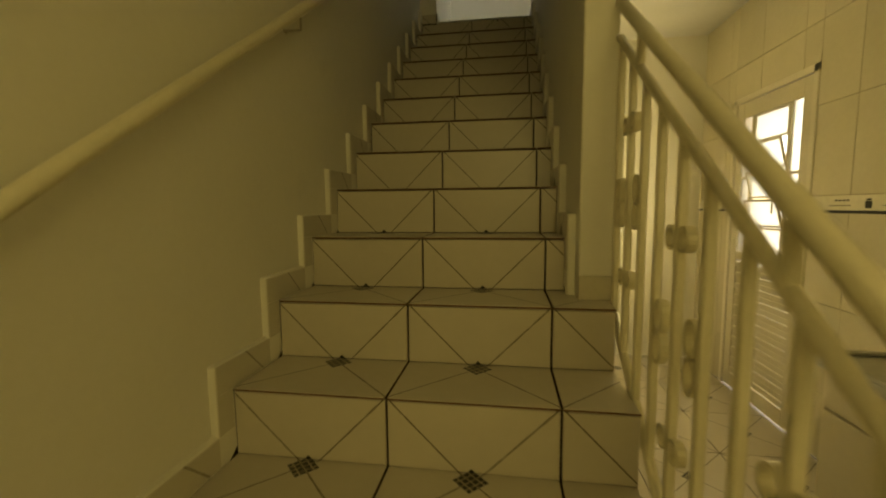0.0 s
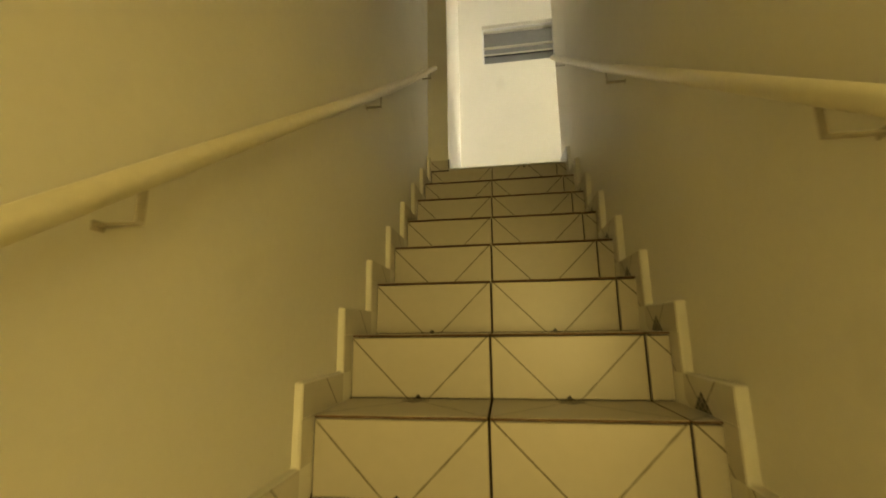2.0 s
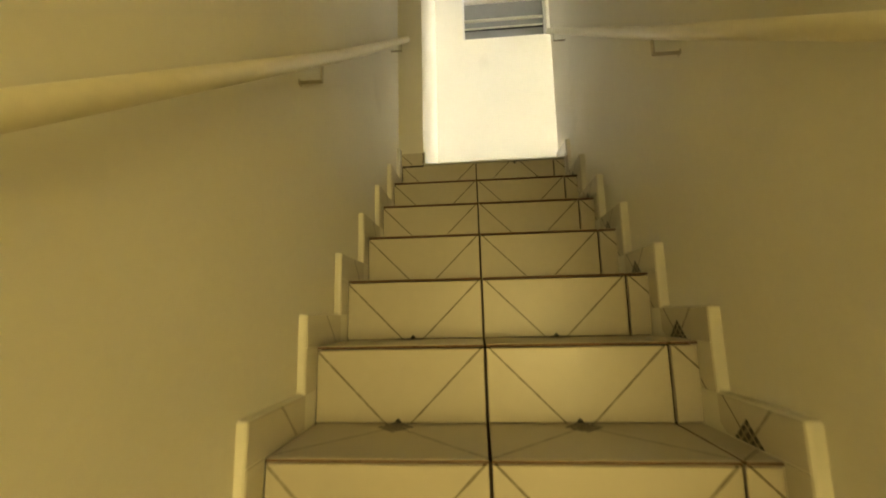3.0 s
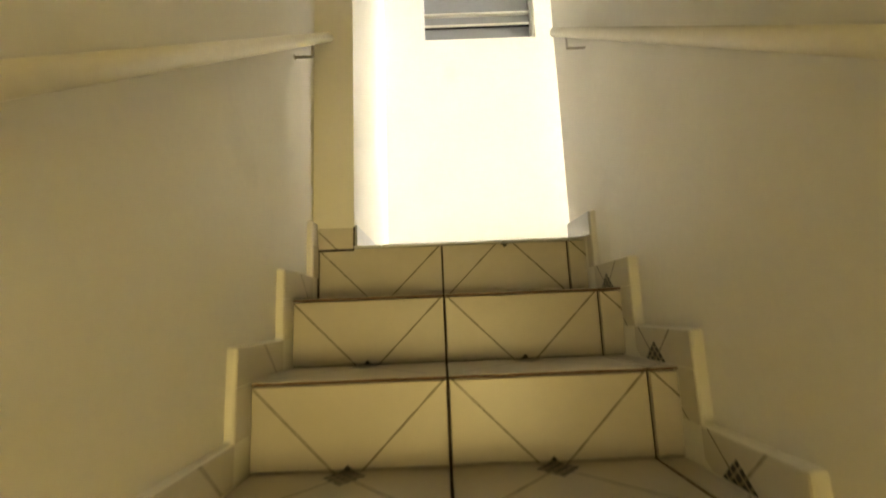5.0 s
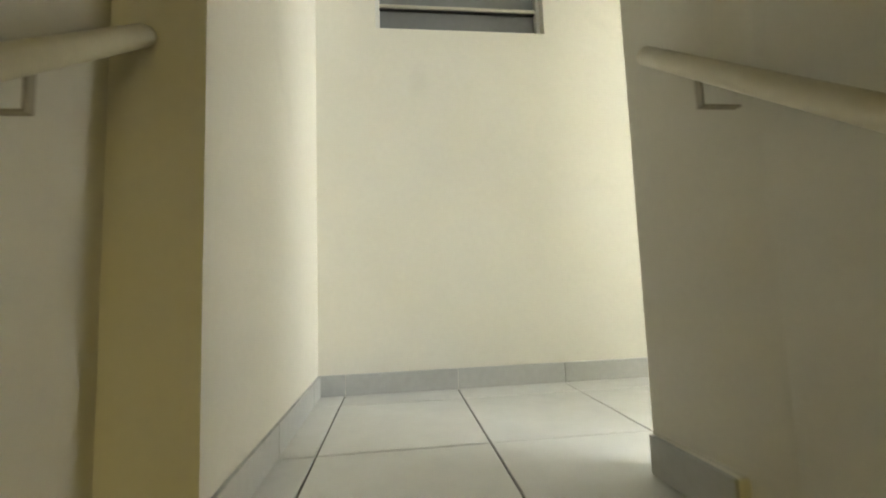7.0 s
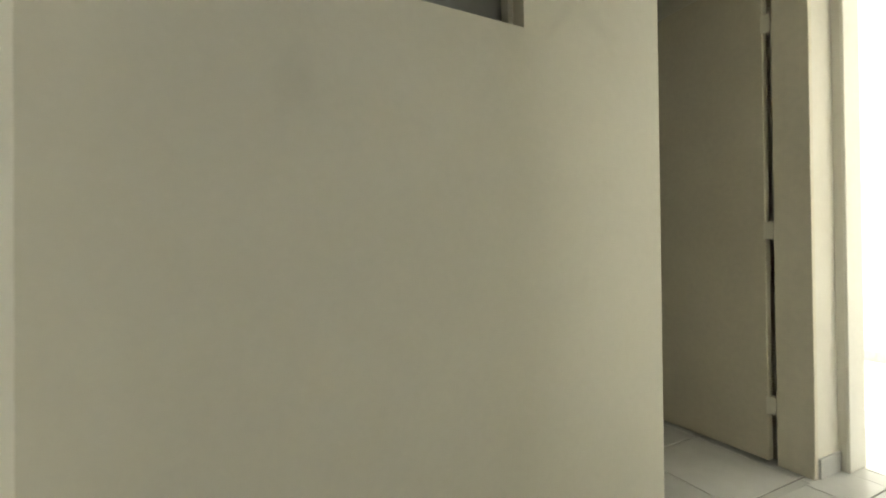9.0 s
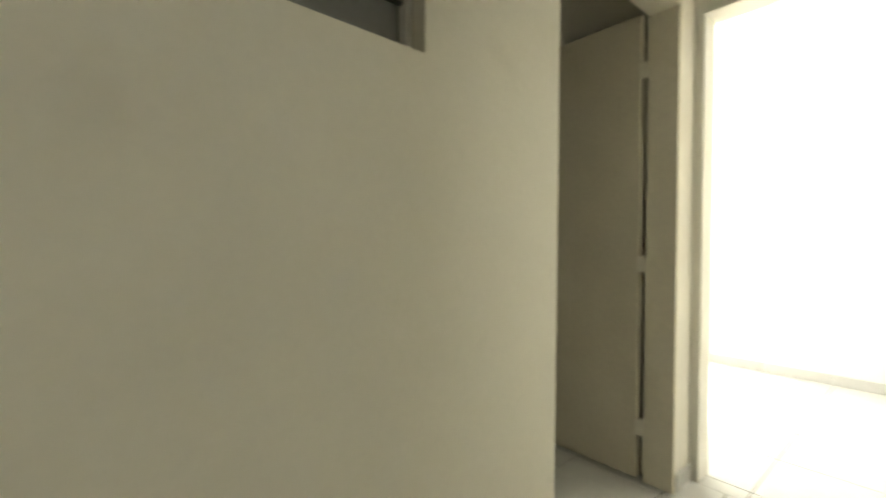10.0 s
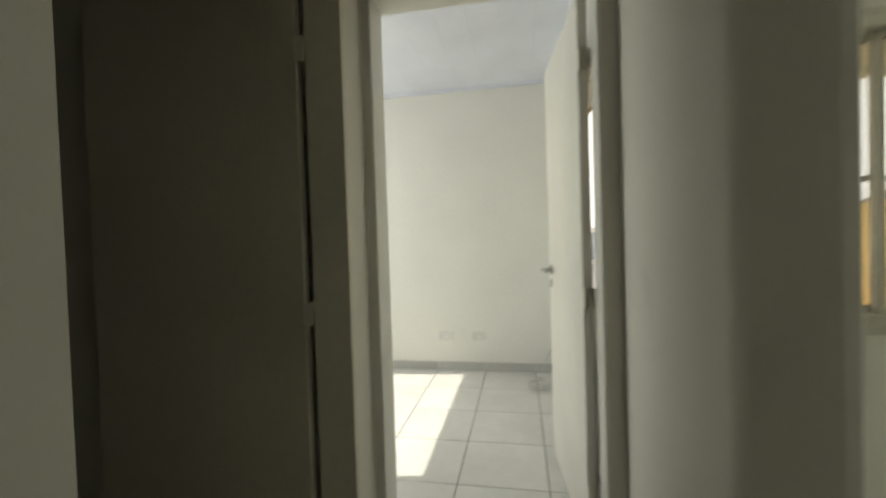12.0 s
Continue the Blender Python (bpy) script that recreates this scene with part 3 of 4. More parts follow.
# ---- stair handrails ----
def wall_rail(x, wall, y0, y1, z0, slope, low, bend, marks, label):
    """A round rail on flat steel brackets that stand out from the wall."""
    thing = empty("stair_handrail", pose(x, y0, z0 + low * (y0 - bend)), label, "handrail", "stair handrails")
    o = thing.matrix_world.inverted()
    n = 40
    def height(yy):
        # two straight lengths that meet at a slight bend
        return z0 + slope * (yy - bend) if yy > bend else z0 + low * (yy - bend)
    pts = [o @ Vector((x, y0 + (y1 - y0) * i / n, height(y0 + (y1 - y0) * i / n))) for i in range(n + 1)]
    part("rail", tube(pts, 0.0165, 18), RAIL, thing, smooth=False).data.shade_smooth()
    for end in (0, -1):
        cap = bmesh.new()
        bmesh.ops.create_uvsphere(cap, u_segments=14, v_segments=8, radius=0.0167)
        bmesh.ops.translate(cap, vec=pts[end], verts=cap.verts)
        part("end_cap", cap, RAIL, thing).data.shade_smooth()
    side = 1 if wall < x else -1
    for y in marks:
        z = height(y)
        b = bmesh.new()
        w0, w1 = sorted((wall, x + side * 0.0015))
        add_box(b, w0, w1, y - 0.0065, y + 0.0065, z - 0.0625, z - 0.0595, 0.0006)
        add_box(b, x - 0.0015, x + 0.0015, y - 0.0065, y + 0.0065, z - 0.0592, z - 0.010, 0.0006)
        w0, w1 = sorted((wall, wall + side * 0.002))
        add_box(b, w0, w1, y - 0.009, y + 0.009, z - 0.068, z - 0.055, 0.0006)
        bmesh.ops.transform(b, matrix=o, verts=b.verts)
        part("bracket", b, BRACKET, thing, "bent flat steel wall bracket")
    return thing


wall_rail(-0.385, X_LEFT, -1.6, 2.925, 2.115, 0.755, 0.722, 1.75, (-0.36, 0.64, 1.61, 2.735), "cream painted round handrail fixed to the stair wall")
wall_rail(0.455, X_RIGHT, 0.625, 2.955, 2.107, 0.740, 0.714, 1.734, (0.768, 1.69, 2.835), "cream painted round handrail fixed to the stair wall")
screw = tagged(link("wall_screw", tube([(X_RIGHT - 0.004, 2.938, 2.952), (X_RIGHT, 2.938, 2.952)], 0.003, 8), DARK), "small dark screw head in the plaster wall", "screw")


# ---- stair railing ----
XR = 0.622
railing = empty("stair_railing", pose(XR, -1.2, GROUND), "cream painted iron railing with scroll ornaments beside the steps", "railing")
ro = railing.matrix_world.inverted()


def rail_line(z0, slope, y0, y1, radius, name, label="", sides=16):
    b = tube([ro @ Vector((XR, y0 + (y1 - y0) * i / 6, z0 + slope * (y0 + (y1 - y0) * i / 6))) for i in range(7)], radius, sides)
    ob = part(name, b, RAIL, railing, label)
    ob.data.shade_smooth()
    return ob


rail_line(0.805, 0.728, -1.25, 0.603, 0.0165, "handrail")
rail_line(0.708, 0.728, -1.25, 0.603, 0.0115, "upper_bar")
rail_line(-0.085, 0.740, -0.86, 0.66, 0.012, "lower_bar")
bar_ys = [0.57 - 0.1145 * k for k in range(16)]
for y in bar_ys:
    z1, z0 = 0.708 + 0.728 * y, max(GROUND, -0.085 + 0.740 * y)
    b = box(XR - 0.009, XR + 0.009, y - 0.009, y + 0.009, z0, z1, 0.003)
    bmesh.ops.transform(b, matrix=ro, verts=b.verts)
    part("baluster", b, RAIL, railing)
for k, y in enumerate((-0.9, -0.2, 0.40)):
    z1 = 0.805 + 0.728 * y
    b = box(XR - 0.008, XR + 0.008, y - 0.008, y + 0.008, z1 - 0.105, z1)
    bmesh.ops.transform(b, matrix=ro, verts=b.verts)
    part("handrail_stub", b, RAIL, railing)


def loop(cy, cz, r, squeeze=1.0):
    """A closed flat-iron ring in the railing's plane."""
    b = bmesh.new()
    n = 18
    w, t = 0.009, 0.0028
    rings = []
    for i in range(n):
        a = 2 * math.pi * i / n
        rings.append([b.verts.new((XR + dx, cy + (r + dr) * math.cos(a), cz + squeeze * (r + dr) * math.sin(a))) for dx, dr in ((-w, -t), (w, -t), (w, t), (-w, t))])
    for i in range(n):
        p, q = rings[i], rings[(i + 1) % n]
        for k in range(4):
            b.faces.new((p[k], p[(k + 1) % 4], q[(k + 1) % 4], q[k]))
    bmesh.ops.recalc_face_normals(b, faces=b.faces)
    bmesh.ops.transform(b, matrix=ro, verts=b.verts)
    return b


for c in (0.455, 0.1115, -0.232, -0.575):
    cz = 0.305 + 0.80 * c
    for dy, dz in ((-0.031, 0.205), (0.031, 0.205), (-0.031, -0.205), (0.031, -0.205)):
        part("scroll", loop(c + dy, cz + dz, 0.022), RAIL, railing)
    for dy in (-0.077, 0.077):
        for dz in (-0.034, 0.034):
            part("scroll", loop(c + dy * 1.02, cz + dz, 0.022, 1.45), RAIL, railing)


# ---- louvre window above the landing ----
louvre = tagged(empty("window_1", pose((W0 + W1) / 2, Y_BACK + 0.08, WZ0), kind="structure"), "small high window with grey frosted louvre panes", "window")
lo = louvre.matrix_world.inverted()


def lpart(name, rows, mat, parent=louvre, m=lo, bevel=0.0015, label=""):
    b = boxes(*rows, bevel=bevel)
    bmesh.ops.transform(b, matrix=m, verts=b.verts)
    return part(name, b, mat, parent, label)


yf = Y_BACK + 0.045
lpart("window_frame", [(W0, W0 + 0.016, yf, yf + 0.05, WZ0, WZ1), (W1 - 0.016, W1, yf, yf + 0.05, WZ0, WZ1), (W0, W1, yf, yf + 0.05, WZ0, WZ0 + 0.012), (W0, W1, yf, yf + 0.05, WZ1 - 0.02, WZ1)], ALU)
for a, c in ((0.012, 0.124), (0.138, 0.204), (0.220, 0.380), (0.394, 0.404)):
    b = box(W0 + 0.017, W1 - 0.017, -0.003, 0.003, 0, c - a)
    bmesh.ops.transform(b, matrix=lo @ Matrix.Translation((0, yf + 0.03, WZ0 + a)) @ Matrix.Rotation(radians(-2), 4, "X"), verts=b.verts)
    part("pane", b, LOUVRE, louvre)
for z in (0.131, 0.212, 0.387):
    lpart("slat_rail", [(W0 + 0.016, W1 - 0.016, yf + 0.004, yf + 0.034, WZ0 + z - 0.006, WZ0 + z + 0.007)], ALU_GREY)
# shade beside the slat rails, put in as thin black strips
for z in (0.1205, 0.2215):
    lpart("shadow_gap", [(W0 + 0.017, W1 - 0.017, yf + 0.012, yf + 0.026, WZ0 + z, WZ0 + z + 0.004)], DARK, bevel=0, label="black strip standing in for the shadow along the slat rail")


# ---- doors upstairs ----
def lining(name, rows, label, mat=CASING):
    return structure(name, boxes(*rows, bevel=0.002), mat, label, "door frame")


lining("trim_bathroom_door", [(B1 - 0.022, B1 + 0.001, Y_BACK - 0.004, YB2 - 0.004, TOP, TOP + BH), (B0 - 0.001, B0 + 0.006, Y_BACK + 0.01, YB2 - 0.004, TOP, TOP + BH), (B0, B1, Y_BACK - 0.004, YB2 - 0.004, TOP + BH - 0.025, TOP + BH + 0.001)],
    "cream painted frame of the bathroom doorway")
lining("trim_bedroom_door", [(F0 - 0.004, F1 + 0.004, D0 - 0.001, D0 + 0.010, TOP, TOP + DH), (F0 - 0.004, F1 + 0.004, D1 - 0.010, D1 + 0.001, TOP, TOP + DH), (F0 - 0.0045, F1 + 0.0045, D0, D1, TOP + DH - 0.010, TOP + DH + 0.001)],
    "white painted frame of the bedroom doorway", WHITE_DOOR)


def flush_door(name, hinge, angle, width, height, mat, label, gap, lever):
    """A flush leaf on three hinges; it opens along its own +x from the hinge line."""
    thing = empty(name, Matrix.Translation(hinge) @ Matrix.Rotation(radians(angle), 4, "Z"), label, "door")
    part("leaf", box(gap, width, -0.0175, 0.0175, 0.010, height, 0.0025), mat, thing)
    for z in (0.235, 0.945, 1.785):
        h = part("hinge", tube([(gap * 0.35, 0.0, z - 0.036), (gap * 0.35, 0.0, z + 0.036)], 0.007, 10), HINGE, thing, "painted steel hinge")
        part("hinge_leaf", boxes((-0.012, gap + 0.006, -0.0190, -0.0165, z - 0.036, z + 0.036), (-0.012, gap + 0.006, 0.0165, 0.0190, z - 0.036, z + 0.036), bevel=0.0005), HINGE, h)
    if lever:
        for side in (1, -1):
            b = bmesh.new()
            y0 = side * 0.0175
            add_tube(b, [(width - 0.06, y0, 1.0), (width - 0.06, y0 + side * 0.045, 1.0)], 0.009, 12)
            add_tube(b, [(width - 0.055, y0 + side * 0.045, 1.0), (width - 0.10, y0 + side * 0.047, 1.0), (width - 0.175, y0 + side * 0.043, 0.998)], 0.0085, 12)
            add_tube(b, [(width - 0.06, y0, 1.0), (width - 0.06, y0 + side * 0.006, 1.0)], 0.024, 20)
            hd = part("handle", b, CHROME, thing, "chrome lever handle")
            part("keyhole_plate", tube([(width - 0.06, y0, 0.93), (width - 0.06, y0 + side * 0.005, 0.93)], 0.021, 20), CHROME, hd)
    return thing


flush_door("bathroom_door", (B1 - 0.012, YB2 + 0.006, TOP), 91.5, 0.80, 2.03, DOOR_PAINT, "cream painted flush door standing open into the dark bathroom", 0.016, False)
flush_door("bedroom_door", (F1 + 0.012, D0 + 0.032, TOP), 5.6, 0.715, 2.012, WHITE_DOOR, "white flush door with chrome lever standing open", 0.012, True)

# ---- bedroom details ----
hw = tagged(empty("window_4", pose((H0 + H1) / 2, 5.95, HZ0), kind="structure"), "white aluminium sliding bedroom window", "window")
ho = hw.matrix_world.inverted()
lpart("window_frame", [(H0, H0 + 0.03, 5.92, 5.98, HZ0, HZ1), (H1 - 0.03, H1, 5.92, 5.98, HZ0, HZ1), (H0, H1, 5.92, 5.98, HZ0, HZ0 + 0.03), (H0, H1, 5.92, 5.98, HZ1 - 0.03, HZ1)], ALU, hw, ho)
gw = tagged(empty("window_3", pose((G0 + G1) / 2, 2.98, GZ0), kind="structure"), "white aluminium sliding bedroom window", "window")
go = gw.matrix_world.inverted()
lpart("window_frame", [(G0, G0 + 0.03, 2.95, 3.0, GZ0, GZ1), (G1 - 0.03, G1, 2.95, 3.0, GZ0, GZ1), (G0, G1, 2.95, 3.0, GZ0, GZ0 + 0.03), (G0, G1, 2.95, 3.0, GZ1 - 0.03, GZ1)], ALU, gw, go)
lpart("mullion", [((G0 + G1) / 2 - 0.02, (G0 + G1) / 2 + 0.02, 2.97, 2.99, GZ0 + 0.03, GZ1 - 0.03)], ALU, gw, go)
for k, y in enumerate((4.013, 3.712)):
    socket = tagged(empty("wall_socket", pose(4.365, y, TOP + 0.31, 0, 0, 0)), "white wall socket plate low on the bedroom wall", "socket", "bedroom sockets")
    part("plate", box(-0.009, 0.0, -0.06, 0.06, -0.038, 0.038, 0.003), ALU, socket)
    ins = part("insert", box(-0.012, -0.0085, -0.022, 0.022, -0.022, 0.022, 0.002), PLASTER, socket)
    for dy in (-0.009, 0.009):
        part("pin_hole", tube([(-0.0128, dy, 0), (-0.0115, dy, 0)], 0.003, 8), DARK, ins)
bm = bmesh.new()
pts = []
for i in range(60):
    a = i * 0.42
    r = 0.10 + 0.02 * math.sin(i * 0.7)
    pts.append((3.98 + r * math.cos(a) * 1.2, 3.22 + r * math.sin(a) * 0.75, TOP + 0.008 + 0.0006 * i + 0.012 * abs(math.sin(i * 0.31))))
pts += [(4.25, 3.18, TOP + 0.06), (4.34, 3.14, TOP + 0.12), (4.352, 3.10, TOP + 0.20)]
tagged(link("cable_coil", tube(pts, 0.0035, 8), CABLE), "loose coil of thin white cable on the floor", "cable")

# ---- barred window of the side room ----
sw = tagged(empty("window_2", pose(E0 + 0.06, (V0 + V1) / 2, VZ0), kind="structure"), "aluminium sliding window with white security bars", "window")
so = sw.matrix_world.inverted()
xs = E0 + 0.02
lpart("window_frame", [(xs, xs + 0.07, V0, V0 + 0.03, VZ0, VZ1), (xs, xs + 0.07, V1 - 0.03, V1, VZ0, VZ1), (xs - 0.03, xs + 0.07, V0, V1, VZ0 - 0.001, VZ0 + 0.03), (xs - 0.03, xs + 0.07, V0, V1, VZ1 - 0.035, VZ1 + 0.001)], ALU_GREY, sw, so)
ym = 2.155
for n_, (a, c, dx) in enumerate(((V0 + 0.03, ym + 0.018, 0.012), (ym - 0.018, V1 - 0.03, 0.040))):
    sash = lpart("sash", [(xs + dx, xs + dx + 0.022, a, a + 0.022, VZ0 + 0.03, VZ1 - 0.035), (xs + dx, xs + dx + 0.022, c - 0.022, c, VZ0 + 0.03, VZ1 - 0.035), (xs + dx + 0.001, xs + dx + 0.021, a + 0.03, c - 0.03, VZ0 + 0.03, VZ0 + 0.052), (xs + dx + 0.001, xs + dx + 0.021, a + 0.03, c - 0.03, VZ1 - 0.055, VZ1 - 0.035)], ALU_GREY, sw, so)
    b = box(xs + dx + 0.009, xs + dx + 0.013, a + 0.034, c - 0.034, VZ0 + 0.05, VZ1 - 0.053)
    bmesh.ops.transform(b, matrix=so, verts=b.verts)
    pane = part("pane", b, CLEAR, sash)
    pane.visible_shadow = False
    lpart("gasket", [(xs + dx - 0.001, xs + dx + 0.003, a + 0.034, c - 0.034, VZ0 + 0.051, VZ0 + 0.058), (xs + dx - 0.001, xs + dx + 0.003, a + 0.034, c - 0.034, VZ1 - 0.061, VZ1 - 0.054)], DARK, sash, so)
grille = tagged(empty("security_grille", pose(E1 - 0.012, (V0 + V1) / 2, VZ0)), "white painted steel window bars", "window bars")
gr = grille.matrix_world.inverted()
y = 1.560
while y < V1 - 0.04:
    b = box(E1 - 0.020, E1 - 0.006, y - 0.005, y + 0.005, VZ0, VZ1, 0.001)
    bmesh.ops.transform(b, matrix=gr, verts=b.verts)
    part("bar", b, ALU, grille)
    y += 0.1325
b = box(E1 - 0.028, E1 - 0.020, V0, V1, TOP + 1.325, TOP + 1.345, 0.001)
bmesh.ops.transform(b, matrix=gr, verts=b.verts)
part("cross_bar", b, ALU, grille)
structure("trim_window_head", box(E0 - 0.014, E0 + 0.012, V0 - 0.02, V1 + 0.02, VZ1 + 0.0015, VZ1 + 0.026, 0.003), ALU_GREY, "aluminium head rail above the barred window", "trim")
structure("window_sill", box(E0 - 0.02, E0 + 0.02, V0 - 0.02, V1 + 0.02, VZ0 - 0.030, VZ0 - 0.0015, 0.003), ALU_GREY, "thin aluminium sill strip under the window", "sill")

# ---- kitchen ----
kd = tagged(empty("kitchen_door", pose(X_KIT, KD1, GROUND)), "cream metal outside door with fluted glass tilt panes", "door")
ko = kd.matrix_world.inverted()


def kp(name, rows, mat, parent=kd, label="", bevel=0.002):
    b = boxes(*rows, bevel=bevel)
    bmesh.ops.transform(b, matrix=ko, verts=b.verts)
    return part(name, b, mat, parent, label)


X0 = X_KIT - 0.012
kp("door_frame", [(X0, X_KIT + 0.10, KD0, KD0 + 0.035, GROUND, GROUND + KDH), (X0, X_KIT + 0.10, KD1 - 0.035, KD1, GROUND, GROUND + KDH), (X0, X_KIT + 0.10, KD0, KD1, GROUND + KDH - 0.035, GROUND + KDH)], CASING)
L0, L1 = KD0 + 0.04, KD1 - 0.04
GZ = GROUND + 0.915
GT = GROUND + 1.755
kp("leaf", [(X0 + 0.01, X0 + 0.04, L0, L0 + 0.07, GROUND + 0.01, GROUND + KDH - 0.04), (X0 + 0.01, X0 + 0.04, L1 - 0.07, L1, GROUND + 0.01, GROUND + KDH - 0.04), (X0 + 0.0105, X0 + 0.0395, L0 + 0.07, L1 - 0.07, GT, GROUND + KDH - 0.04), (X0 + 0.0105, X0 + 0.0395, L0 + 0.07, L1 - 0.07, GROUND + 0.01, GROUND + 0.10), (X0 + 0.0105, X0 + 0.0395, L0 + 0.07, L1 - 0.07, GZ - 0.05, GZ)], DOOR_PAINT)
rows = []
for k in range(21):
    z = GROUND + 0.105 + k * 0.0355
    rows.append((X0 + 0.014 + 0.006 * (k % 2), X0 + 0.030, L0 + 0.068, L1 - 0.068, z, z + 0.034))
kp("ribbed_panel", rows, DOOR_PAINT, label="pressed ribbed lower door panel", bevel=0.003)
S1, S2 = L0 + 0.07 + 0.10, L1 - 0.07 - 0.10
kp("glazing_bar", [(X0 + 0.012, X0 + 0.034, S1 - 0.012, S1 + 0.012, GZ, GT)], DOOR_PAINT)
kp("glazing_bar", [(X0 + 0.012, X0 + 0.034, S2 - 0.012, S2 + 0.012, GZ, GT)], DOOR_PAINT)
for a, c in ((L0 + 0.07, S1 - 0.012), (S2 + 0.012, L1 - 0.07)):
    kp("glazing_bar", [(X0 + 0.013, X0 + 0.033, a, c, GZ + 0.46, GZ + 0.476)], DOOR_PAINT)
    for z0, z1 in ((GZ, GZ + 0.46), (GZ + 0.476, GT)):
        kp("pane", [(X0 + 0.020, X0 + 0.024, a, c, z0, z1)], FROST, bevel=0).visible_shadow = False
step = (GT - GZ) / 5
for k in range(5):
    tilt = Matrix.Translation((X0 + 0.022, 0, GZ + k * step)) @ Matrix.Rotation(radians(0 if k in (0, 4) else -14), 4, "Y")
    b = boxes((-0.006, 0.006, S1 + 0.013, S2 - 0.013, 0.002, 0.014), (-0.006, 0.006, S1 + 0.013, S2 - 0.013, step - 0.014, step - 0.002), (-0.006, 0.006, S1 + 0.013, S1 + 0.023, 0.01, step - 0.01), (-0.006, 0.006, S2 - 0.023, S2 - 0.013, 0.01, step - 0.01), bevel=0.001)
    bmesh.ops.transform(b, matrix=ko @ tilt, verts=b.verts)
    fr = part("tilt_frame", b, DOOR_PAINT, kd)
    b = box(-0.002, 0.002, S1 + 0.02, S2 - 0.02, 0.012, step - 0.012)
    bmesh.ops.transform(b, matrix=ko @ tilt, verts=b.verts)
    part("pane", b, FROST, fr).visible_shadow = False
kp("lever", [(X0 - 0.020, X0 - 0.012, S1 + 0.05, S1 + 0.058, GZ + 0.25, GZ + 0.36), (X0 - 0.03, X0 + 0.01, S1 + 0.045, S1 + 0.063, GZ + 0.34, GZ + 0.36)], CASING)
kp("lock_plate", [(X0 + 0.004, X0 + 0.012, L0 + 0.012, L0 + 0.045, GZ - 0.10, GZ + 0.03)], BRACKET, label="dark worn lock plate")

# wall tiles, border and the counter
kw = bpy.data.objects["wall_kitchen_right"]
cuts_z = [GROUND, -0.24, 0.19, 0.62]
upper_z = [0.70, 1.13, 1.53, 1.92]
cols = [1.34 + 0.36 * k for k in range(-9, 5)]
TO_WALL = Matrix.Rotation(radians(-90), 4, "Z") @ UPRIGHT


def wall_tile(y0, y1, z0, z1):
    cy, cz = (y0 + y1) / 2, (z0 + z1) / 2
    tile_piece("wall_tile", kw, KITCHEN_TILE, -(y1 - y0) / 2 + 0.0015, (y1 - y0) / 2 - 0.0015, -(z1 - z0) / 2 + 0.0015, (z1 - z0) / 2 - 0.0015, Matrix.Translation((X_KIT - 0.006, cy, cz)) @ TO_WALL, 0.006, 0.001)


for zs in (cuts_z, upper_z):
    for z0, z1 in zip(zs, zs[1:]):
        for y0 in cols:
            if y0 < Y_REAR:
                continue
            y1 = min(y0 + 0.36, Y_KIT)
            if y1 - y0 < 0.02:
                continue
            if y1 <= KD0 or y0 >= KD1:
                wall_tile(y0, y1, z0, z1)
            else:
                if y0 < KD0:
                    wall_tile(y0, KD0, z0, z1)
                if y1 > KD1:
                    wall_tile(KD1, y1, z0, z1)
                top = GROUND + KDH
                if z1 > top:
                    wall_tile(max(y0, KD0), min(y1, KD1), max(z0, top), z1)
border = structure("trim_tile_border", boxes((X_KIT - 0.008, X_KIT - 0.0005, Y_REAR, KD0 - 0.002, 0.622, 0.698), (X_KIT - 0.008, X_KIT - 0.0005, KD1 + 0.002, Y_KIT - 0.001, 0.622, 0.698)), material("white_border_tile", (0.78, 0.74, 0.60), rough=0.2), "white decorated tile border round the kitchen", "trim")
part("border_line", boxes((X_KIT - 0.0095, X_KIT - 0.0078, Y_REAR, KD0 - 0.002, 0.618, 0.632), (X_KIT - 0.0095, X_KIT - 0.0078, KD1 + 0.002, Y_KIT - 0.001, 0.618, 0.632)), DARK, border, "black printed line")
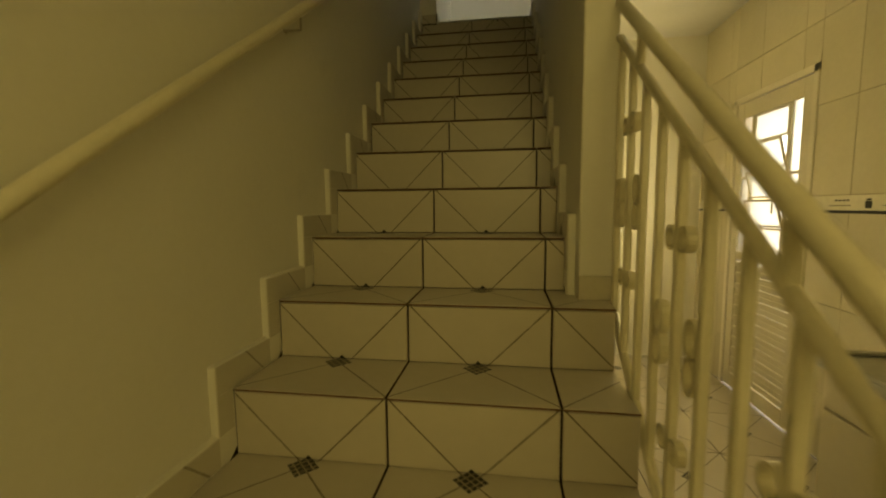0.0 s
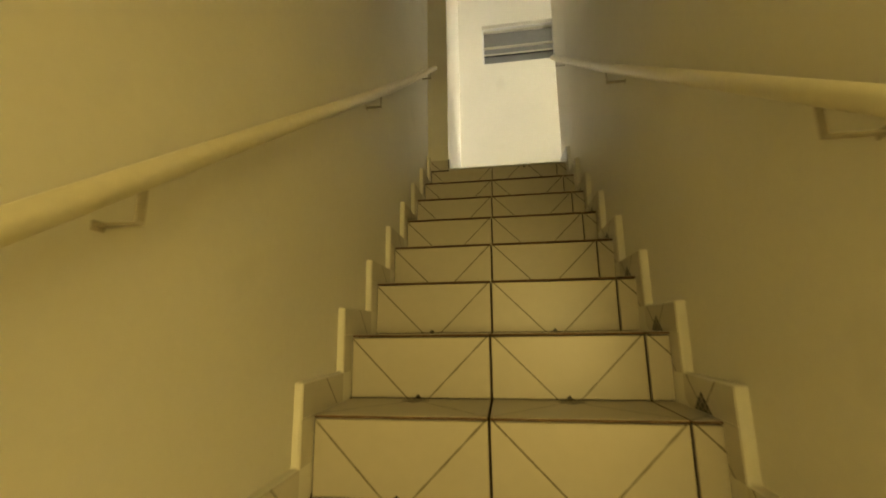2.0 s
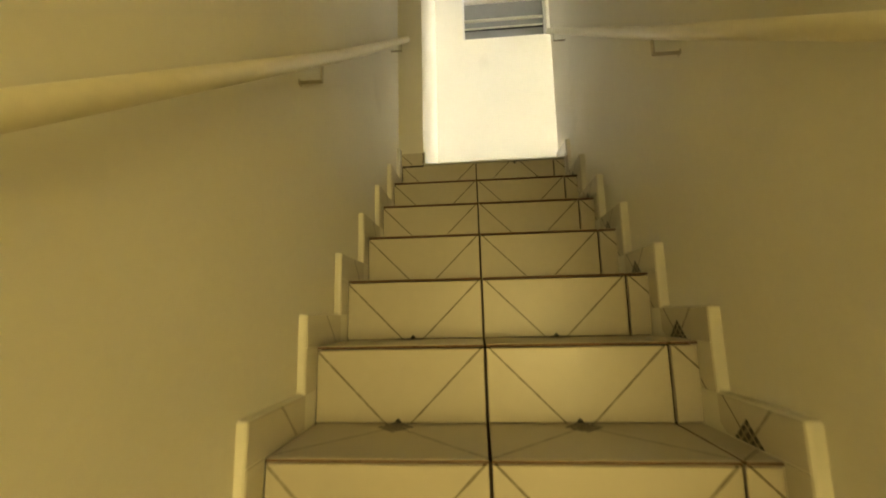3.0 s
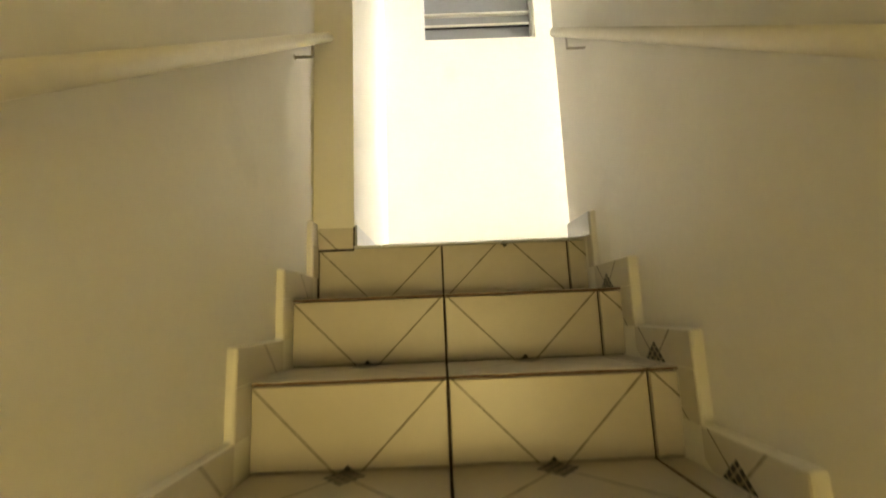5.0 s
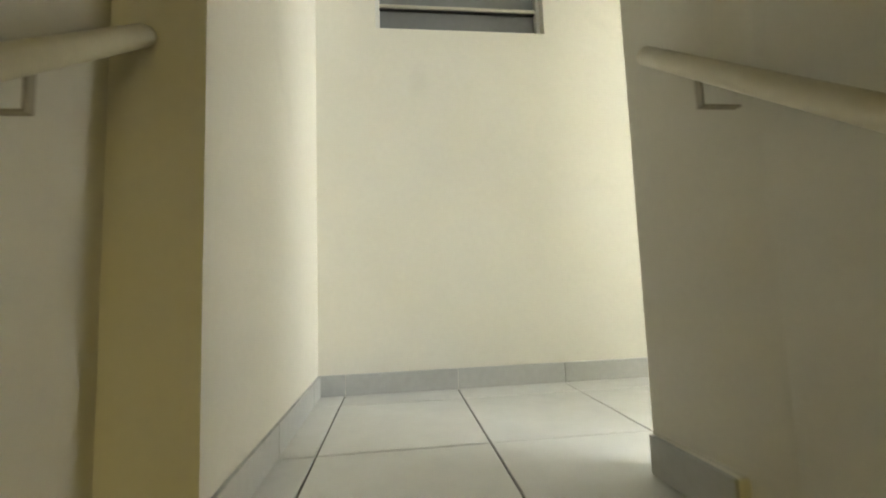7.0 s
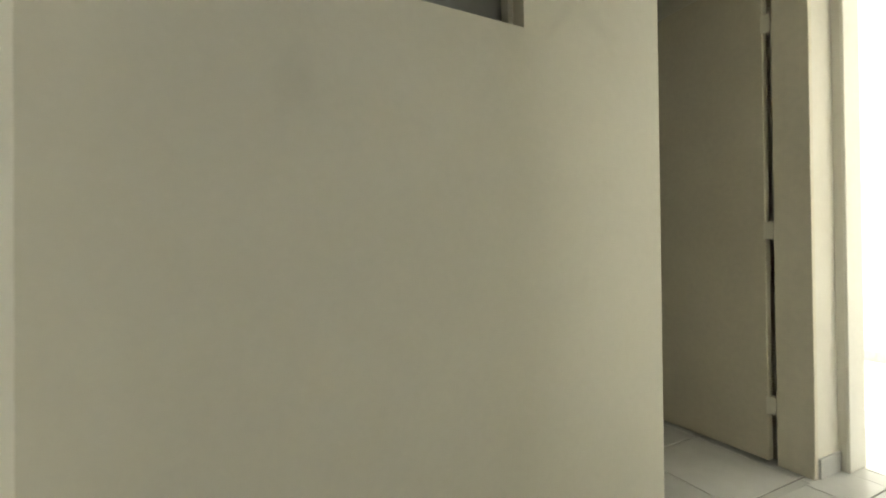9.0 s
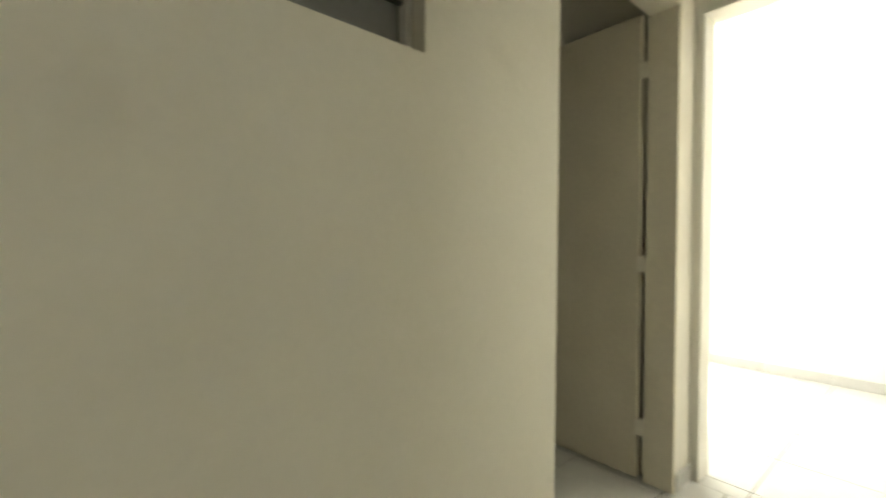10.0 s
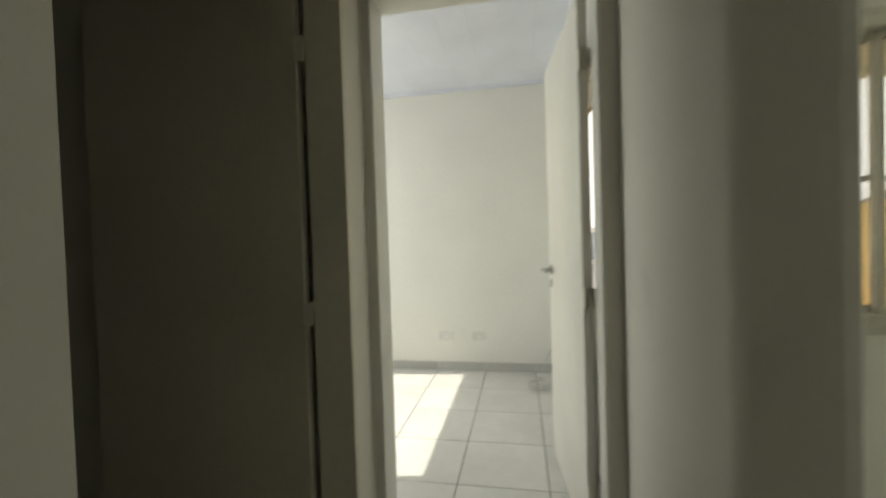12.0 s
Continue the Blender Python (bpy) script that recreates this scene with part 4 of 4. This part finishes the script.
for k in range(12):
    yb = 1.24 - 0.28 * k
    part("jar_motif", boxes((X_KIT - 0.0092, X_KIT - 0.0079, yb - 0.016, yb + 0.016, 0.642, 0.672), (X_KIT - 0.0093, X_KIT - 0.0080, yb - 0.011, yb + 0.011, 0.674, 0.682)), DARK, border, "dark printed jar")
    part("dot_motif", boxes(*[(X_KIT - 0.0092, X_KIT - 0.0079, yb + 0.10 + 0.022 * j, yb + 0.114 + 0.022 * j, 0.672, 0.680) for j in range(4)], (X_KIT - 0.0092, X_KIT - 0.0079, yb + 0.09, yb + 0.21, 0.652, 0.655)), DARK, border, "small printed dots")
part("jar_motif", boxes((X_KIT - 0.0092, X_KIT - 0.0079, 2.56, 2.59, 0.642, 0.672)), DARK, border, "dark printed jar")
CT = GROUND + 0.755
counter = tagged(empty("kitchen_counter", pose(1.52, -0.4, GROUND)), "cream kitchen base cabinet under a steel top", "cabinet")
cc = counter.matrix_world.inverted()


def cp(name, rows, mat, bevel=0.002, parent=counter, label=""):
    b = boxes(*rows, bevel=bevel)
    bmesh.ops.transform(b, matrix=cc, verts=b.verts)
    return part(name, b, mat, parent, label)


cp("carcass", [(1.29, X_KIT - 0.008, -1.28, 0.68, GROUND + 0.10, CT - 0.04)], CABINET)
cp("plinth", [(1.34, X_KIT - 0.01, -1.26, 0.65, GROUND, GROUND + 0.10)], DARK)
cp("end_panel", [(1.285, X_KIT - 0.008, 0.68, 0.695, GROUND, CT - 0.04)], CABINET)
for k in range(4):
    dr = cp("door", [(1.272, 1.289, 0.21 - 0.475 * k, 0.675 - 0.475 * k, GROUND + 0.11, CT - 0.17)], CABINET)
    cp("handle", [(1.255, 1.272, 0.24 - 0.475 * k, 0.255 - 0.475 * k, CT - 0.30, CT - 0.20)], CHROME, 0.002, dr)
    cp("drawer_front", [(1.272, 1.289, 0.21 - 0.475 * k, 0.675 - 0.475 * k, CT - 0.16, CT - 0.05)], CABINET)
top_ = tagged(empty("counter_top", pose(1.52, -0.4, CT - 0.04)), "stainless steel counter top with a raised rim", "worktop")
cc = top_.matrix_world.inverted()
cp("slab", [(1.255, X_KIT - 0.008, -1.3, 0.715, CT - 0.04, CT - 0.006)], STEEL, 0.004, top_)
cp("rim", [(1.255, 1.275, -1.3, 0.715, CT - 0.006, CT + 0.004), (X_KIT - 0.03, X_KIT - 0.008, -1.3, 0.715, CT - 0.006, CT + 0.012), (1.275, X_KIT - 0.03, 0.695, 0.715, CT - 0.006, CT + 0.004)], STEEL, 0.002, top_)
